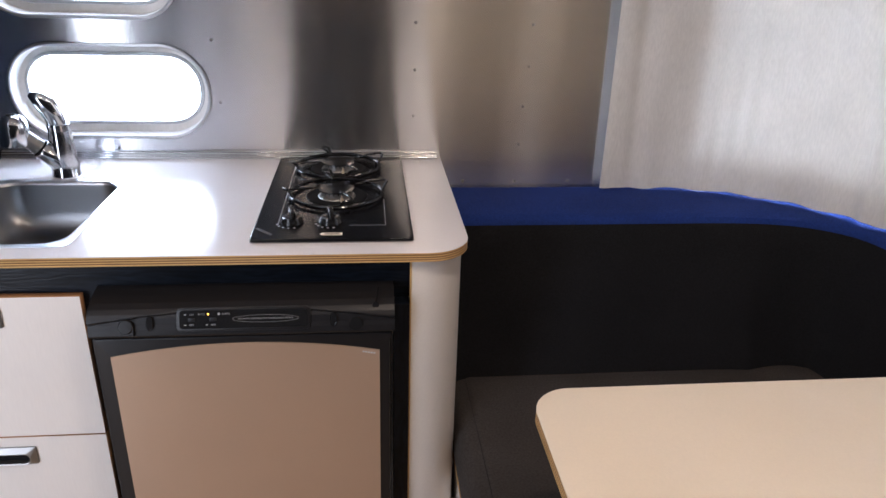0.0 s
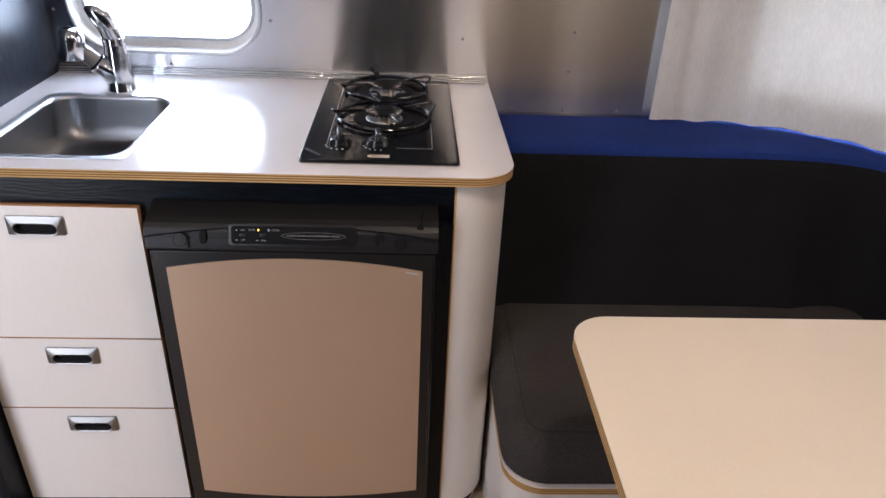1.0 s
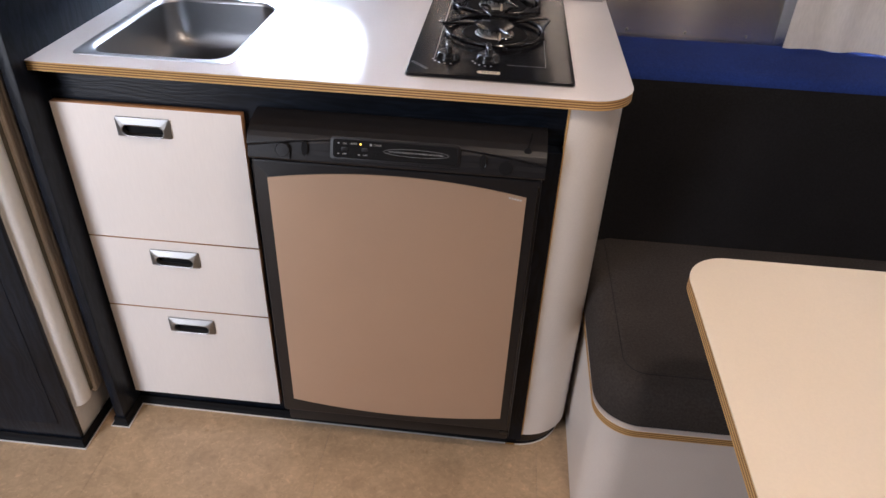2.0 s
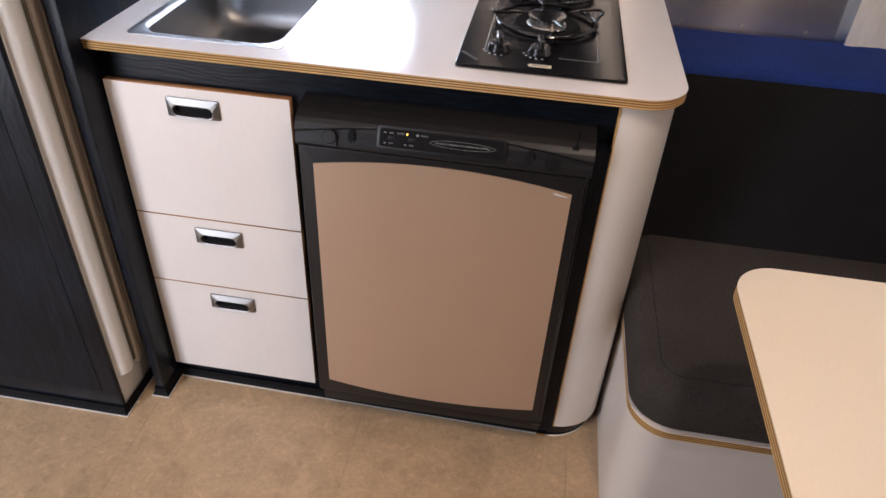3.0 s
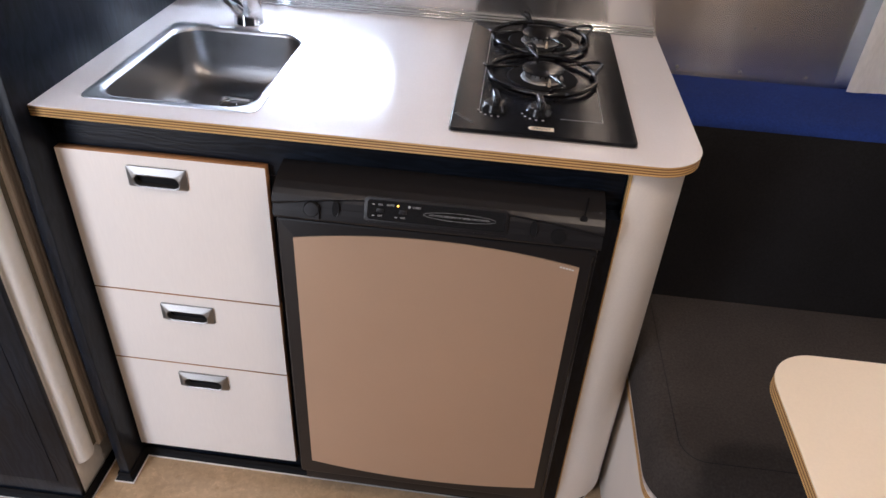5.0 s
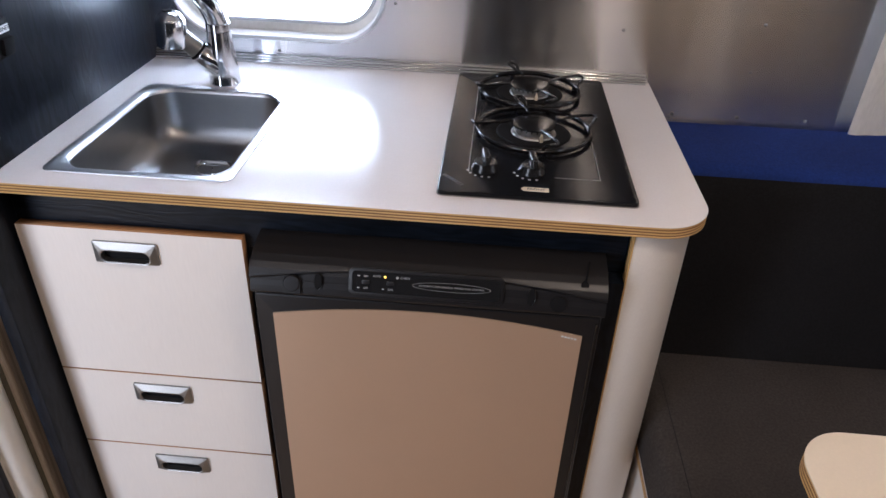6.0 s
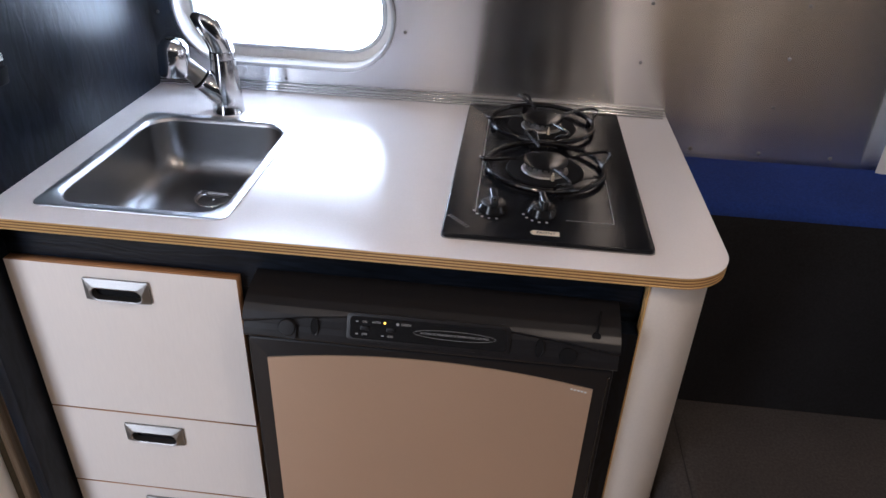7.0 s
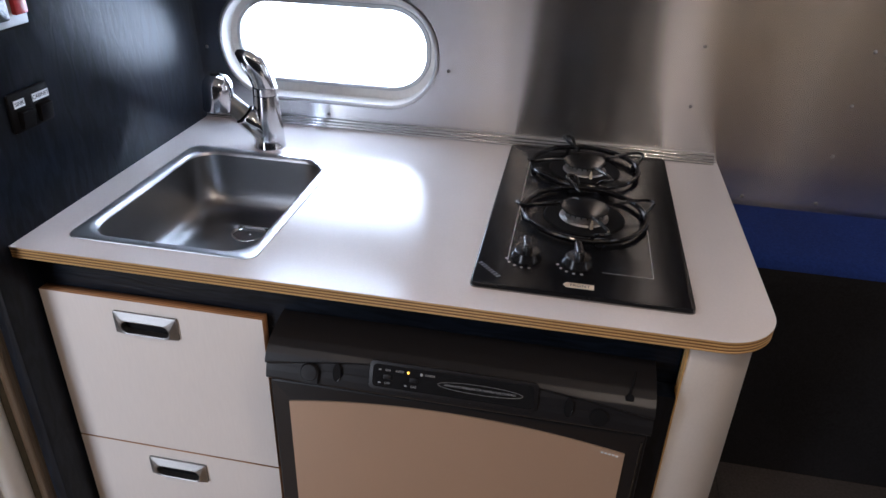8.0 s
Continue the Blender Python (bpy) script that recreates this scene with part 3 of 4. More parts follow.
for z0, z1, hx in ((0.5245, 0.823, -0.491), (0.3375, 0.521, -0.486), (0.058, 0.334, -0.481)):
    x0, x1 = -0.666, -0.300
    y0, y1 = 0.016, CAB_Y - 0.0005
    hz = z1 - 0.039 if z1 > 0.8 else z1 - 0.041
    hole = rounded(hx - 0.044, hx + 0.044, hz - 0.017, hz + 0.007, 0.0115, 8)
    bm = turned(pierced([(x0, z0), (x1, z0), (x1, z1), (x0, z1)], [hole], y1 - y0), Matrix.Translation((0, y0, 0)))
    bm.normal_update()
    for f in bm.faces:
        if abs(f.normal.y) < 0.5:
            f.material_index = 1
    d = part("drawer", bm, [DRAWER, EDGE_WOOD], cab, "white laminate drawer front with a bare plywood edge", smooth=False)
    drawer_pull(hx, hz, d)

# ---- worktop ----
top = thing("countertop", (-0.14, 0.3, TOP0), "white laminate countertop with a striped plywood edge", "countertop")
TOP = 0.91
edge = rounded(-0.672, 0.405, -0.008, 0.6105, (0.0, 0.078, 0.0, 0.0), 14)
sink_cut = rounded(-0.601, -0.326, 0.049, 0.418, 0.038, 8)
zs = [TOP0, 0.8945, 0.8968, 0.8991, 0.9014, 0.9037, 0.906, 0.9088]


def flat_layer(z0, z1, grow):
    bm = pierced(inset(edge, -grow), [sink_cut], z1 - z0)  # outline in x, z; depth from y = 0
    return turned(bm, Matrix(((1, 0, 0, 0), (0, 0, 1, 0), (0, 1, 0, z0), (0, 0, 0, 1))))


for i in range(7):
    part("ply_layer", flat_layer(zs[i], zs[i + 1], 0.0 if i % 2 == 0 else -0.0003), PLY_LIGHT if i % 2 == 0 else PLY_DARK, top, smooth=False)
part("laminate", flat_layer(0.9088, TOP, 0.0003), LAMINATE, top, "white glossy laminate", smooth=False)

# ---- sink ----
sink = thing("sink", (-0.47, 0.235, 0.79), "small rectangular stainless steel sink set in the countertop", "sink")
SO = (-0.614, -0.313, 0.036, 0.431)


def sink_loop(d, z, r):
    return [(x, y, z) for x, y in rounded(SO[0] + d, SO[1] - d, SO[2] + d, SO[3] - d, r, 10)]


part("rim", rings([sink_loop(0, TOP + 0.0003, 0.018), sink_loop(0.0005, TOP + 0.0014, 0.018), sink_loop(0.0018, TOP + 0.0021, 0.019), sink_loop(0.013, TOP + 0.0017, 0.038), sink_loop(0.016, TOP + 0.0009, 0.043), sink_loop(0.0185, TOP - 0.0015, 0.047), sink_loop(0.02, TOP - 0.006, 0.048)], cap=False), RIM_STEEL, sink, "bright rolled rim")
drain_at = (-0.462, 0.325)
bowl = [sink_loop(0.02, TOP - 0.006, 0.048), sink_loop(0.0215, TOP - 0.03, 0.049), sink_loop(0.0245, TOP - 0.065, 0.051), sink_loop(0.029, TOP - 0.085, 0.053), sink_loop(0.037, TOP - 0.1, 0.054), sink_loop(0.050, TOP - 0.111, 0.053), sink_loop(0.066, TOP - 0.117, 0.048), sink_loop(0.085, TOP - 0.1185, 0.04)]
n_loop = len(bowl[0])
ring0 = []
for i in range(n_loop):
    v = Vector(bowl[-1][i]) - Vector((*drain_at, 0))
    a = math.atan2(v.y, v.x)
    ring0.append((drain_at[0] + 0.036 * math.cos(a), drain_at[1] + 0.036 * math.sin(a), TOP - 0.1215))
bowl.append(ring0)
bowl.append([(drain_at[0] + (x - drain_at[0]) * 0.9, drain_at[1] + (y - drain_at[1]) * 0.9, TOP - 0.1255) for x, y, z in ring0])
part("bowl", rings(bowl, cap=False), SHADED_STEEL, sink, "brushed steel bowl with its shade in the colour")
dr = part("drain", lathe([(0.0365, 0.0), (0.0345, 0.003), (0.032, 0.0036), (0.030, 0.002), (0.0285, -0.003), (0.028, -0.013), (0.0001, -0.014)], (*drain_at, TOP - 0.1245), 28), CHROME, sink, "round steel drain")
part("drain_cup", lathe([(0.0281, 0), (0.0265, -0.0045), (0.0001, -0.005)], (*drain_at, TOP - 0.131), 24), RUBBER, dr, "dark drain cup")
part("strainer", joined(*[box(drain_at[0] - 0.019 if k else drain_at[0] - 0.0012, drain_at[0] + 0.019 if k else drain_at[0] + 0.0012, drain_at[1] - 0.0012 if k else drain_at[1] - 0.019, drain_at[1] + 0.0012 if k else drain_at[1] + 0.019, TOP - 0.131, TOP - 0.1275) for k in (0, 1)], lathe([(0.0028, 0), (0.0028, 0.01), (0.0001, 0.0115)], (*drain_at, TOP - 0.134), 10)), CHROME, dr)

# ---- faucet ----
FX, FY = -0.470, 0.468
fa = thing("faucet", (FX, FY, TOP), "chrome single-lever faucet with a pull-out spray head", "faucet")
part("body", lathe([(0.0315, 0.0), (0.0315, 0.002), (0.0305, 0.004), (0.0292, 0.03), (0.0268, 0.06), (0.0242, 0.09), (0.0232, 0.104), (0.0001, 0.104)], (FX, FY, TOP), 36), CHROME, fa)
part("collar", lathe([(0.0225, 0.1045), (0.0238, 0.1055), (0.0235, 0.119), (0.0225, 0.12), (0.0001, 0.1205)], (FX, FY, TOP), 36), CHROME, fa)
lev = []
for s, cx, cz, rx_, ry_ in ((0, 0, 0.1205, 0.0225, 0.0225), (0.2, -0.002, 0.136, 0.0225, 0.022), (0.4, -0.006, 0.151, 0.0228, 0.0205), (0.6, -0.012, 0.164, 0.0225, 0.0185), (0.8, -0.021, 0.175, 0.020, 0.016), (0.93, -0.031, 0.183, 0.014, 0.012), (1, -0.041, 0.187, 0.005, 0.005)):
    lean = radians(-62 * s)
    lev.append([(FX + cx + rx_ * math.cos(a) * math.cos(lean), FY - 0.02 * s + ry_ * math.sin(a), TOP + cz - rx_ * math.cos(a) * math.sin(lean)) for a in [2 * math.pi * k / 28 for k in range(28)]])
lever = part("lever", rings(lev), CHROME, fa, "chrome rounded lever")
part("lever_button", lathe([(0.0045, 0), (0.0042, 0.0012), (0.0001, 0.0016)], (FX - 0.012, FY - 0.0325, TOP + 0.156), 14, (0.2, -1, 0.1)), NICKEL, lever, "small round mark on the lever")
p0 = Vector((FX - 0.002, FY - 0.004, TOP + 0.026))
head_at = Vector((-0.548, 0.43, TOP + 0.113))
dirv = head_at - p0
part("spout_arm", tube([p0, p0 + dirv * 0.2, p0 + dirv * 0.44, p0 + dirv * 0.46], [0.024, 0.0235, 0.0222, 0.0205], 28), CHROME, fa)
part("arm_ring", tube([p0 + dirv * 0.46, p0 + dirv * 0.475, p0 + dirv * 0.5], [0.0185, 0.0212, 0.0185], 28), RUBBER, fa, "dark ring")
part("hose_arm", tube([p0 + dirv * 0.49, p0 + dirv * 0.6, p0 + dirv * 0.97], [0.0185, 0.018, 0.0175], 28), NICKEL, fa, "grey metal arm")
part("spray_head", lathe([(0.0001, 0.035), (0.010, 0.0342), (0.0195, 0.030), (0.026, 0.021), (0.0285, 0.009), (0.029, -0.011), (0.030, -0.028), (0.0295, -0.0315), (0.026, -0.0325), (0.0235, -0.029), (0.0001, -0.029)], head_at, 40, (0.05, -0.03, 1)), CHROME, fa, "chrome spray head")
part("spray_button", lathe([(0.009, 0), (0.0088, 0.002), (0.0001, 0.003)], (head_at.x - 0.001, head_at.y - 0.001, head_at.z + 0.0335), 20), RUBBER, fa, "dark button")
part("nozzle", lathe([(0.020, 0), (0.019, -0.002), (0.0001, -0.0022)], (head_at.x - 0.0015, head_at.y + 0.001, head_at.z - 0.0292), 24), PLASTIC, fa, "dark nozzle")

# ---- gas hob ----
hob = thing("gas_hob", (0.148, 0.32, TOP), "two-burner black glass gas hob set in the countertop", "hob")
HX0, HX1, HY0, HY1 = 0.0, 0.301, 0.044, 0.588
HT = TOP + 0.0075
part("glass_top", slab(rounded(HX0, HX1, HY0, HY1, 0.009, 6), TOP + 0.0008, HT, 0.002, 3, both=False), GLASS_BLACK, hob)
part("metal_edge", slab(rounded(HX0 - 0.0012, HX1 + 0.0012, HY0 - 0.0012, HY1 + 0.0012, 0.010, 6), TOP + 0.0001, TOP + 0.0016), NICKEL, hob, "thin metal edge", smooth=False)


def line_strip(name, pts, w):
    bms = []
    for a, b in zip(pts, pts[1:]):
        x0, x1 = sorted((a[0], b[0]))
        y0, y1 = sorted((a[1], b[1]))
        bms.append(box(x0 - w, x1 + w, y0 - w, y1 + w, HT - 0.0004, HT + 0.0002))
    return part(name, joined(*bms), PRINT, hob, "thin grey printed line", smooth=False)


line_strip("printed_line", [(0.044, 0.115), (0.044, 0.52)], 0.0005)
line_strip("printed_line", [(0.180, 0.112), (0.250, 0.112), (0.250, 0.262)], 0.0005)


def burner_set(cx, cy, seed):
    bn = part("burner", lathe([(0.040, 0.0012), (0.038, 0.004), (0.0335, 0.005), (0.0335, 0.0145), (0.032, 0.0155), (0.0001, 0.0156)], (cx, cy, HT), 40), BURNER, hob, "aluminium burner ring")
    part("drip_bowl", lathe([(0.066, 0.0003), (0.063, 0.0025), (0.050, 0.002), (0.042, 0.0009), (0.0001, 0.0009)], (cx, cy, HT), 40), RUBBER, bn, "black enamel bowl")
    for k in range(22):
        a = 2 * math.pi * k / 22
        part("flame_slot", turned(box(0.0325, 0.0343, -0.0011, 0.0011, 0.0115, 0.0154), Matrix.Translation((cx, cy, HT)) @ Matrix.Rotation(a, 4, "Z")), RUBBER, bn, smooth=False)
    part("burner_cap", lathe([(0.036, 0.0158), (0.0385, 0.0168), (0.0382, 0.0192), (0.032, 0.0212), (0.0001, 0.0222)], (cx, cy, HT), 40), ENAMEL, bn, "black burner cap")
    part("igniter", lathe([(0.003, 0), (0.003, 0.010), (0.002, 0.0105), (0.002, 0.015), (0.0001, 0.0155)], (cx + 0.012, cy - 0.042, HT), 12), STICKER, bn, "small ceramic igniter")
    gr = part("grate", tube([(cx + 0.098 * math.cos(2 * math.pi * i / 56), cy + 0.098 * math.sin(2 * math.pi * i / 56), HT + 0.0085) for i in range(56)], 0.0046, 10, closed=True), ENAMEL, hob, "black enamelled wire grate")
    for k in range(4):
        a = radians(seed + 90 * k)

        def at(r, z, da=0.0):
            return (cx + r * math.cos(a) - da * math.sin(a), cy + r * math.sin(a) + da * math.cos(a), HT + z)

        # a bent wire: it rises from the ring, turns in a hairpin and reaches in over the burner
        part("finger", tube([at(0.042, 0.0235, 0.0), at(0.05, 0.0245, 0.001), at(0.075, 0.0262, 0.006), at(0.1, 0.0268, 0.0105), at(0.108, 0.027, 0.009), at(0.1115, 0.0268, 0.003), at(0.111, 0.0262, -0.004), at(0.107, 0.0235, -0.009), at(0.1, 0.0165, -0.0115), at(0.097, 0.009, -0.012)], 0.0029, 8), ENAMEL, gr)
        part("grate_foot", lathe([(0.005, 0), (0.005, 0.006), (0.0001, 0.0065)], at(0.098, 0.0002), 10), RUBBER, gr)


burner_set(0.150, 0.285, 14)
burner_set(0.147, 0.487, 20)
for kx in (0.070, 0.144):
    ky = 0.128
    kn = part("knob", lathe([(0.0225, 0.0003), (0.0225, 0.003), (0.0205, 0.006), (0.0185, 0.013), (0.016, 0.0145), (0.0001, 0.015)], (kx, ky, HT), 30), PLASTIC_GLOSS, hob, "black plastic knob")
    part("grip", turned(slab(rounded(-0.0055, 0.0055, -0.019, 0.019, 0.005, 5), 0, 0.016, 0.003, 3, both=False), Matrix.Translation((kx, ky, HT + 0.0135)) @ Matrix.Rotation(radians(8), 4, "Z")), PLASTIC_GLOSS, kn, "raised grip")
    for k in range(5):
        a = radians(195 + 22 * k)
        part("dot_mark", lathe([(0.0021, 0), (0.0021, 0.0003), (0.0001, 0.0003)], (kx + 0.029 * math.cos(a), ky + 0.029 * math.sin(a), HT), 10), PRINT, kn, "grey printed dot", smooth=False)
stk = part("sticker", slab([(0.126, 0.0675), (0.130, 0.061), (0.168, 0.061), (0.168, 0.0735), (0.130, 0.0735)], HT + 0.0001, HT + 0.0006), STICKER, hob, "cream sticker", smooth=False)
lettering("lettering", "FRONT", 0.0085, pose(0.149, 0.0672, HT + 0.0007), INK, stk)
# the maker's mark as a plain slanting bar
part("mark", turned(joined(*[box(k * 0.006, k * 0.006 + 0.0038, -0.0035, 0.0035, 0, 0.0003) for k in range(8)]), pose(0.006, 0.1, HT + 0.0001, 0, 0, -47)), FAINT_PRINT, hob, "plain grey printed bars", smooth=False)

# ---- refrigerator ----
fr = thing("refrigerator", (-0.005, 0.2, 0.09), "dark built-in refrigerator with a silver door panel tinted with brown reflections", "refrigerator")
RX0, RX1 = -0.272, 0.262
part("body", box(RX0 + 0.004, RX1 - 0.004, 0.006, 0.55, 0.09, 0.832, 0.003, 2), PLASTIC, fr)
door_out = rounded(RX0 + 0.003, RX1 - 0.003, 0.106, 0.766, 0.006, 4)
door = part("door", facing(door_out, 0.005, -0.040, 0.004, 3), PLASTIC, fr, "dark door frame")
part("door_edge", box(RX1 - 0.0105, RX1 - 0.0075, -0.0425, -0.038, 0.125, 0.755, 0.001, 1), PLASTIC_GLOSS, door, "raised edge strip")


def bowed(x0, x1, zb, zt, rise, n=24):
    lo = [(x0 + (x1 - x0) * i / n, zb - rise * 0.9 * (1 - (2 * i / n - 1) ** 2)) for i in range(n + 1)]
    hi = [(x1 + (x0 - x1) * i / n, zt + rise * (1 - (2 * i / n - 1) ** 2)) for i in range(n + 1)]
    return lo + hi


part("door_panel", facing(bowed(-0.242, 0.2345, 0.148, 0.730, 0.023), -0.038, -0.0422), TINTED_SILVER, door, "silver door panel tinted with brown reflections", smooth=False)
part("maker_bars", joined(*[box(0.203 + 0.005 * k, 0.2065 + 0.005 * k, -0.0426, -0.0421, 0.7265 - 0.0009 * k, 0.7295 - 0.0009 * k) for k in range(5)]), PAPER, door, "small pale bars", smooth=False)


def strip_y(x, z):
    prof = ((0.77, -0.0435), (0.774, -0.0462), (0.784, -0.0468), (0.794, -0.0455), (0.803, -0.0425), (0.811, -0.037), (0.818, -0.029), (0.8245, -0.017), (0.830, 0.0), (0.834, 0.018), (0.8355, 0.033))
    y = prof[-1][1]
    for (za, ya), (zb, yb) in zip(prof, prof[1:]):
        if za <= z <= zb:
            y = ya + (yb - ya) * (z - za) / (zb - za)
            break
    arch = 0.818 - 0.020 * (x / 0.27) ** 2
    s = min(max((arch - z) / 0.005, 0), 1)
    return y + 0.0065 * s * s * (3 - 2 * s) * min(max((z - 0.772) / 0.02, 0), 1)


bm = bmesh.new()
NXs, NZs = 72, 60
grid = [[bm.verts.new((RX0 + (RX1 - RX0) * i / NXs, strip_y(RX0 + (RX1 - RX0) * i / NXs, 0.77 + 0.0655 * j / NZs), 0.77 + 0.0655 * j / NZs)) for i in range(NXs + 1)] for j in range(NZs + 1)]
for j in range(NZs):
    for i in range(NXs):
        bm.faces.new((grid[j][i], grid[j][i + 1], grid[j + 1][i + 1], grid[j + 1][i]))
rear = [bm.verts.new((RX0 + (RX1 - RX0) * k, 0.0335, z)) for z in (0.77, 0.8355) for k in (0, 1)]
bm.faces.new([rear[0], rear[1]] + [grid[0][i] for i in range(NXs, -1, -1)])
bm.faces.new([grid[j][0] for j in range(NZs + 1)] + [rear[2], rear[0]])
bm.faces.new([grid[NZs - j][NXs] for j in range(NZs + 1)] + [rear[1], rear[3]])
bm.faces.new([grid[NZs][i] for i in range(NXs + 1)] + [rear[3], rear[2]])
bm.faces.new([rear[0], rear[2], rear[3], rear[1]])
strip = part("control_strip", bm, PLASTIC, fr, "dark moulded control strip")
LEAN_ = Matrix.Translation((-0.005, -0.0388, 0.8005)) @ pose(0, 0, 0, 70, 0, 0)  # the strip's slanting face


def on_strip(x, v, lift=0.0):
    return Matrix.Translation((x, strip_y(x, 0.8005 + v) - 0.0012 - lift, 0.8005 + v)) @ pose(0, 0, 0, 72, 0, 0)


face = part("control_face", turned(slab(rounded(-0.116, 0.116, -0.021, 0.021, 0.008, 6), -0.003, 0.0012, 0.001, 2, both=False), LEAN_), PLASTIC, strip, "control panel surround")
part("control_glass", turned(slab(rounded(-0.111, 0.111, -0.0165, 0.0165, 0.006, 6), 0.0, 0.0016, 0.0003, 1, both=False), LEAN_), PLASTIC_GLOSS, strip, "black control panel")


def on_face(x, v):
    return LEAN_ @ Matrix.Translation((x, v, 0.0018))


for word, x, v in (("ON", -0.090, 0.009), ("OFF", -0.090, -0.0095), ("AUTO", -0.0735, 0.0095), ("GAS", -0.053, -0.0095), ("CHECK", -0.031, 0.0095)):
    lettering("lettering", word, 0.0044, on_face(x, v), PRINT, strip, "grey printed word")
lettering("lettering", "AUTOMATIC REFRIGERATOR TEMPERATURE CONTROL", 0.0039, on_face(0.038, 0.0), PRINT, strip, "grey printed words")
part("oval_line", turned(tube([(0.058 * math.cos(2 * math.pi * i / 60), 0.0065 * math.sin(2 * math.pi * i / 60), 0) for i in range(60)], 0.00022, 5, closed=True), on_face(0.038, 0.0)), PRINT, strip, "thin pale oval line")
for x, v in ((-0.090, -0.0003), (-0.053, 0.0)):
    part("button", turned(slab(rounded(-0.0058, 0.0058, -0.003, 0.003, 0.001, 3), 0, 0.0018, 0.0006, 2, both=False), on_face(x, v)), PLASTIC, strip, "small grey push button")
for x, v in ((-0.101, 0.009), (-0.101, -0.0095), (-0.064, -0.0095)):
    part("symbol", turned(box(-0.0018, 0.0018, -0.0008, 0.0008, 0, 0.0002), on_face(x, v)), PRINT, strip, smooth=False)
part("led", turned(lathe([(0.0017, 0), (0.0015, 0.0008), (0.0001, 0.0012)], (0, 0, 0), 14), on_face(-0.0615, 0.0095)), LED_GLOW, strip, "lit amber indicator")
part("led", turned(lathe([(0.0022, 0), (0.0020, 0.0008), (0.0001, 0.0012)], (0, 0, 0), 14), on_face(-0.043, 0.0095)), PRINT, strip, "unlit indicator")
for x in (-0.167, 0.152):
    part("slot", turned(slab([(0.0052 * math.cos(a), 0.0125 * math.sin(a)) for a in [2 * math.pi * k / 24 for k in range(24)]], -0.001, 0.0008), on_strip(x, -0.0045, 0.002)), RUBBER, strip, "dark oval slot", smooth=False)
    part("slot_rim", turned(tube([(0.0054 * math.cos(2 * math.pi * k / 24), 0.0128 * math.sin(2 * math.pi * k / 24), 0.0006) for k in range(24)], 0.0005, 5, closed=True), on_strip(x, -0.0045, 0.002)), PLASTIC_GLOSS, strip)
part("latch_button", turned(joined(lathe([(0.013, -0.002), (0.013, 0.004), (0.0115, 0.006), (0.0001, 0.0062)], (0, 0, 0), 24), box(-0.013, 0.013, -0.016, 0.0, -0.002, 0.004)), on_strip(-0.207, -0.010)), PLASTIC, strip, "round door latch button")
part("latch_button", turned(lathe([(0.012, -0.002), (0.012, 0.0015), (0.0001, 0.0017)], (0, 0, 0), 24), on_strip(0.192, -0.013)), RUBBER, strip, "black round cover")
part("screw_hole", turned(lathe([(0.006, -0.001), (0.006, 0.0012), (0.0045, 0.0014), (0.0001, 0.0006)], (0, 0, 0), 18), on_strip(0.228, 0.017)), RUBBER, strip, "dark screw hole")
part("cable_tie", tube([(0.228, strip_y(0.228, 0.8205) - 0.001, 0.8205), (0.2285, strip_y(0.228, 0.8205) - 0.006, 0.824), (0.231, strip_y(0.228, 0.8205) + 0.004, 0.832), (0.234, strip_y(0.228, 0.8205) + 0.024, 0.838)], 0.0014, 8), RUBBER, strip, "thin black wire")
part("hinge", box(0.236, 0.258, -0.040, -0.004, 0.094, 0.1055, 0.002, 2), PLASTIC_GLOSS, fr, "black bottom hinge")
part("toe_grille", box(RX0 + 0.004, RX1 - 0.004, -0.012, 0.02, 0.045, 0.094, 0.003, 2), PLASTIC, fr, "dark toe panel")
# Added chip: imitates the warm lamp reflection on the baseboard lip
plate = part("glint_chip", turned(box(-0.011, 0.011, -0.002, 0.002, -0.006, 0.006, 0.001, 1), pose(0.268, 0.0065, 0.0105, 35, 0, 0)), material("glint_metal", (0.75, 0.5, 0.2), 0.15, 1.0, 80, 0.05), cab, "small chip imitating a warm glint on the lip")

# ---- dinette ----
bench = thing("dinette_bench", (0.95, 0.1, 0), "white dinette bench with a plywood seat board", "bench")
BF = -0.232
part("base", slab(rounded(0.409, 1.49, BF + 0.02, 0.36, (0.075, 0, 0, 0), 12), 0.0, 0.345), PANEL_WHITE, bench, "white laminate base")
b_out = rounded(0.402, 1.495, BF, 0.36, (0.078, 0, 0, 0), 12)
for i in range(7):
    z0 = 0.345 + i * 0.0024
    part("ply_layer", slab(inset(b_out, 0.0 if i % 2 == 0 else 0.0003), z0, z0 + 0.0024), PLY_LIGHT if i % 2 == 0 else PLY_DARK, bench, smooth=False)
part("laminate", slab(inset(b_out, -0.0003), 0.3618, 0.3635), LAMINATE, bench, "white laminate face", smooth=False)
cush = thing("seat_cushion", (0.95, 0.1, 0.3636), "black ribbed fabric seat cushion on the bench", "cushion")
c_out = rounded(0.402, 1.47, BF + 0.008, 0.33, (0.085, 0.055, 0.055, 0.055), 14)
c_loops = [(0.003, 0.3637), (0.0, 0.366), (-0.0035, 0.38), (-0.004, 0.40), (-0.001, 0.422), (0.006, 0.44), (0.016, 0.4525), (0.028, 0.4585), (0.042, 0.4605), (0.045, 0.4625), (0.053, 0.464)]
part("cover", rings([[(x, y, z) for x, y in inset(c_out, d)] for d, z in c_loops]), FABRIC, cush)
pip = inset(c_out, 0.042)
part("seam", tube([(x, y, 0.4606) for x, y in pip], 0.0009, 6, closed=True), PIPING, cush, "sewn seam")

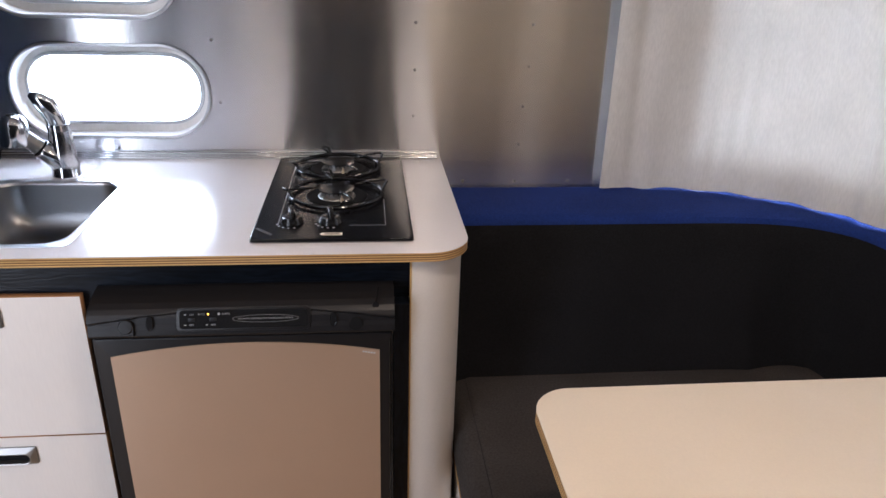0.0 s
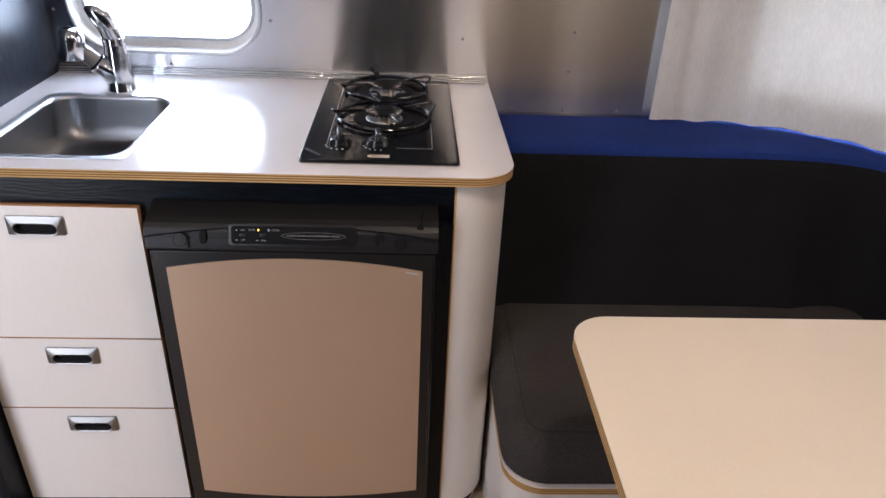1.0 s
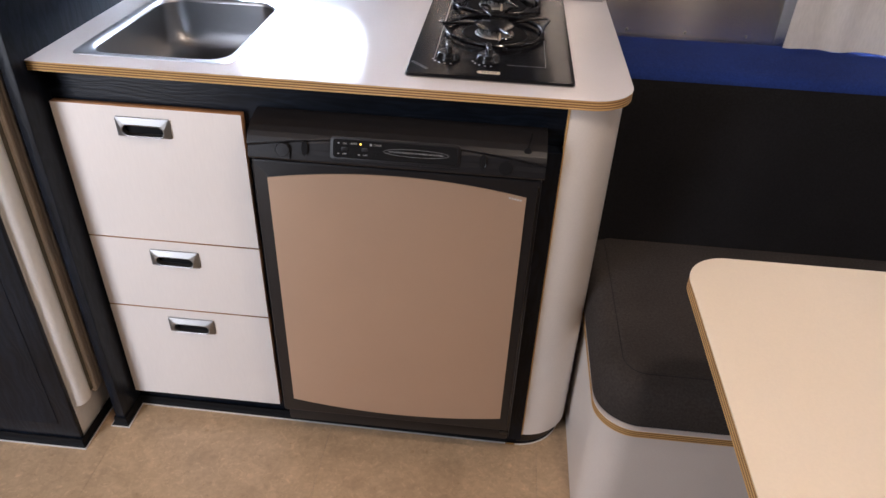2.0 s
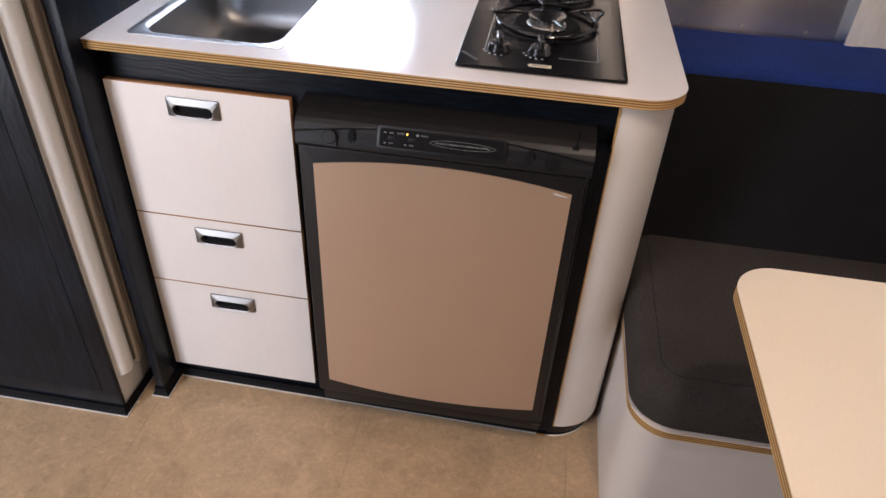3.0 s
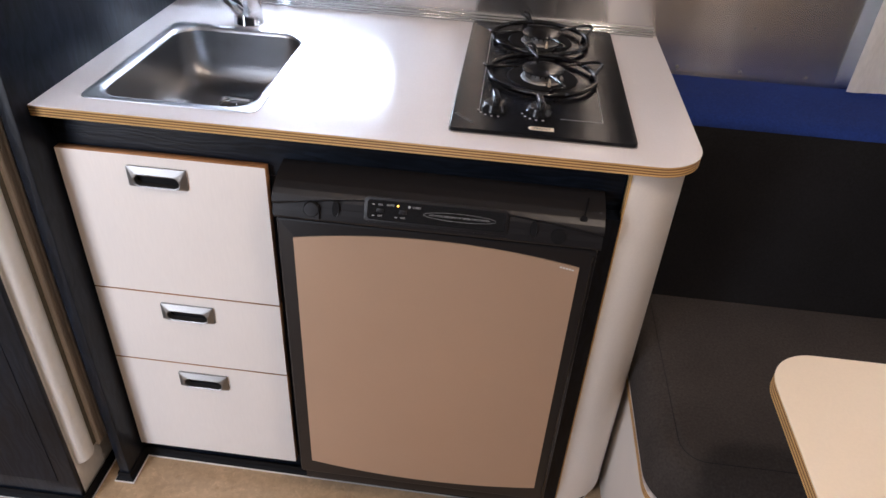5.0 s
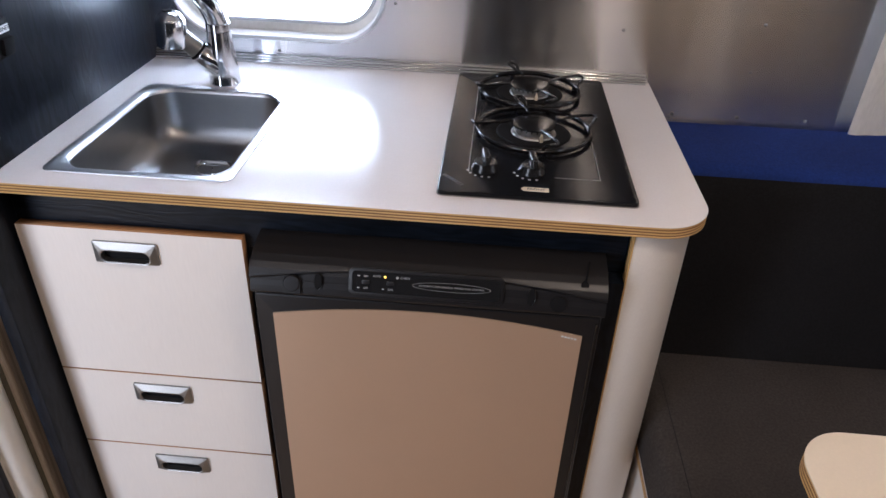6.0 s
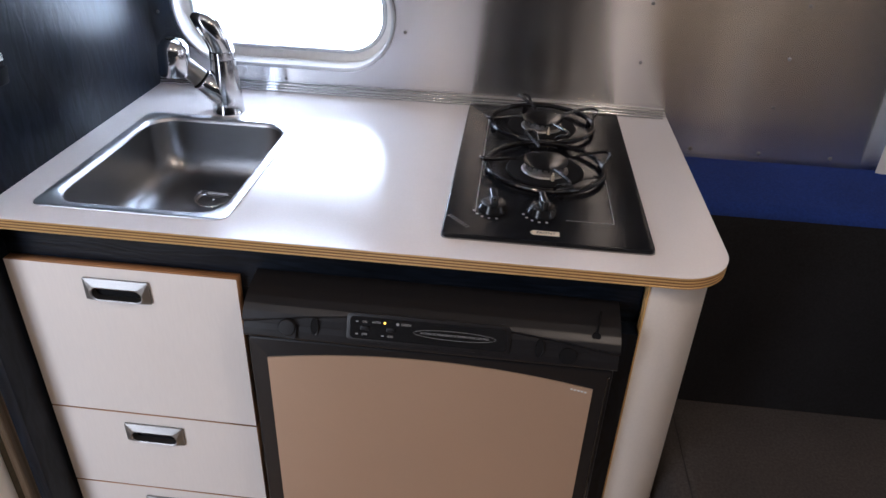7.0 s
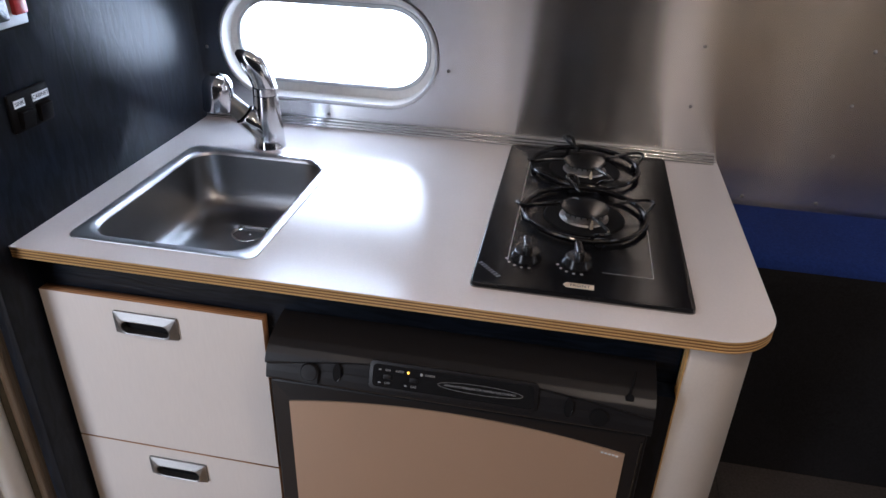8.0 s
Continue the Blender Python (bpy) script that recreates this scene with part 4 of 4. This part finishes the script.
backrest = thing("backrest", (0.9, 0.45, 0.46), "black backrest cushion with a royal blue top along the wall", "backrest")
# the line of its upper front edge: straight, then round the body's corner until it meets the wall
turns = [(0.406, 0.402), (0.70, 0.402), (0.98, 0.402), (1.10, 0.400), (1.20, 0.390), (1.28, 0.368), (1.345, 0.330), (1.39, 0.275), (1.41, 0.19), (1.415, 0.05), (1.415, -0.3), (1.415, -0.6)]
front_edge = []
for k in range(len(turns) - 1):
    p0_, p1_, p2_, p3_ = (Vector(turns[min(max(k + d, 0), len(turns) - 1)]) for d in (-1, 0, 1, 2))
    for i in range(6):
        u = i / 6
        front_edge.append(0.5 * (2 * p1_ + (p2_ - p0_) * u + (2 * p0_ - 5 * p1_ + 4 * p2_ - p3_) * u * u + (3 * p1_ - p0_ - 3 * p2_ + p3_) * u ** 3))
front_edge.append(Vector(turns[-1]))


def to_wall(q, off):
    """The place on the body's skin, drawn in by off, behind a point of the cushion's edge."""
    if q.x <= BX:
        return Vector((q.x, WALL_Y - off))
    if q.y <= BY:
        return Vector((BX + BR - off, q.y))
    d = q - Vector((BX, BY))
    return Vector((BX, BY)) + d.normalized() * max(BR - off, d.length + 0.004)


loops, rows = [], []
top_bm = bmesh.new()
for i, q in enumerate(front_edge):
    d = (front_edge[min(i + 1, len(front_edge) - 1)] - front_edge[max(i - 1, 0)]).normalized()
    out = Vector((d.y, -d.x))  # towards the room
    slope = 0.15 if q.x < 1.18 else max(0.15 - 0.35 * (q.x - 1.18), 0.08)
    back_ = to_wall(q, 0.02)
    face_ = [(q + out * (slope * f - g), z) for f, g, z in ((1, 0, 0.448), (0.68, 0, 0.56), (0.2, 0, 0.745), (0.087, 0, 0.787), (0, 0, 0.803))]
    loops.append([(c.x, c.y, z) for c, z in face_] + [(back_.x, back_.y, 0.80), (back_.x, back_.y, 0.448)])
    w_ = to_wall(q, 0.012)
    r_ = w_ - q
    rows.append([top_bm.verts.new((*(q + r_ * f), z)) for f, z in ((-0.01, 0.796), (-0.005, 0.806), (0.035, 0.8155), (0.14, 0.8215), (0.6, 0.8285), (1, 0.832), (1, 0.79))])
part("front", rings(loops), SHADED_FABRIC, backrest, "black fabric front with its shade in the colour")
for a, b in zip(rows, rows[1:]):
    for k in range(7):
        top_bm.faces.new((a[k], a[(k + 1) % 7], b[(k + 1) % 7], b[k]))
top_bm.faces.new(rows[0])
top_bm.faces.new(rows[-1][::-1])
part("top", top_bm, BLUE_FABRIC, backrest, "royal blue fabric top")

table = thing("dining_table", (0.95, -0.55, 0), "cream laminate dining table with a striped plywood edge", "table")
t_out = rounded(0.470, 1.28, -0.95, -0.234, 0.066, 14)
for i in range(7):
    z0 = 0.7435 + i * 0.0028
    part("ply_layer", slab(inset(t_out, 0.0 if i % 2 == 0 else 0.0003), z0, z0 + 0.0028), PLY_LIGHT if i % 2 == 0 else PLY_DARK, table, smooth=False)
TABLE_TOP = material("table_laminate", (0.78, 0.68, 0.54), 0.34, 0, 300, 0.02, 0.05, 700, big=0.02)
part("tabletop", slab(inset(t_out, -0.0003), 0.7631, 0.765, 0.0004, 1, both=False), TABLE_TOP, table, "cream laminate top", smooth=False)
part("pedestal", lathe([(0.16, 0), (0.15, 0.012), (0.05, 0.03), (0.04, 0.06), (0.04, 0.70), (0.12, 0.73), (0.12, 0.7434)], (0.95, -0.58, 0), 32), NICKEL, table, "metal pedestal")

# curtain, hung close to the rounded wall
cur = thing("curtain", (1.1, 0.55, 0.83), "cream pleated curtain hanging along the rounded wall", "curtain")
random.seed(4)
dense = []
base_line = wall_line(0.0, 0.832, -0.25, 60)
acc = 0.0
samples = []
for a, b in zip(base_line, base_line[1:]):
    a, b = Vector(a), Vector(b)
    k = max(2, int((b - a).length / 0.004))
    for i in range(k):
        p = a + (b - a) * i / k
        nrm = Vector((-(b - a).y, (b - a).x)).normalized() * -1
        samples.append((p, nrm, acc + (b - a).length * i / k))
    acc += (b - a).length
HZ = 14
loops = []
for p, nrm, s in samples:
    col = []
    for j in range(HZ + 1):
        h = j / HZ
        fold = math.sin(s * 44 + 1.6 * math.sin(s * 11) + 0.5 * h) * (0.009 + 0.006 * math.sin(s * 9 + 1)) * (0.35 + 0.65 * h)
        fold += 0.0018 * math.sin(s * 103 + 3 * h + 2 * math.sin(s * 17))
        z = 0.836 + 0.002 * math.sin(s * 40) * (1 - h) + h * 0.78
        off = 0.034 + inward(z) + fold + 0.002 * (1 - h) ** 2 * math.sin(s * 31)
        q = p + nrm * off - Vector((0.38 * inward(z) * max(0.0, 1 - s / 0.35), 0))
        col.append((q.x, q.y, z))
    front = col
    rear_ = [(x - nrm.x * 0.0015, y - nrm.y * 0.0015, z) for x, y, z in col]
    loops.append(front + rear_[::-1])
part("cloth", rings(loops), CURTAIN, cur, "cream cloth")
part("rail", tube([(x, y, 1.622) for x, y in wall_line(0.034 + inward(1.622), 0.82, -0.28)], 0.008, 8), NICKEL, cur, "metal curtain rail")

# ---- ceiling lights ----
# the fourth housing belongs to the added fill lamp, not to a known light
for lx, ly, watts in LAMPS:
    cl = thing("ceiling_light", (lx, ly, CEIL), "small round warm ceiling light", "ceiling light", "ceiling lights")
    part("housing", lathe([(0.085, 0), (0.085, -0.012), (0.08, -0.02), (0.07, -0.022), (0.0001, -0.022)], (lx, ly, CEIL), 32), CHROME, cl, "metal housing")
    part("diffuser", lathe([(0.065, -0.0225), (0.06, -0.028), (0.0001, -0.030)], (lx, ly, CEIL), 32), LAMP_GLOW, cl, "glowing diffuser")

# ---- floor ----
floor = tagged(part("floor", box(-2.23, 1.53, -1.78, WALL_Y + 0.03, -0.03, -0.0025), JOINT, smooth=False), "tan mottled vinyl tile floor", kind="structure")
TS = 0.508
tile_mesh = finish(box(0.00025, TS - 0.00025, 0.00025, TS - 0.00025, -0.003, 0.0), "tile", VINYL)
for i in range(-4, 3):
    for j in range(-4, 2):
        x, y = -0.175 + i * TS, -0.43 + j * TS
        if x < -2.2 - TS or x > 1.5 or y > 0.6:
            continue
        t_ob = new("tile", tile_mesh)
        t_ob.location = (x, y, 0)
        t_ob.parent = floor
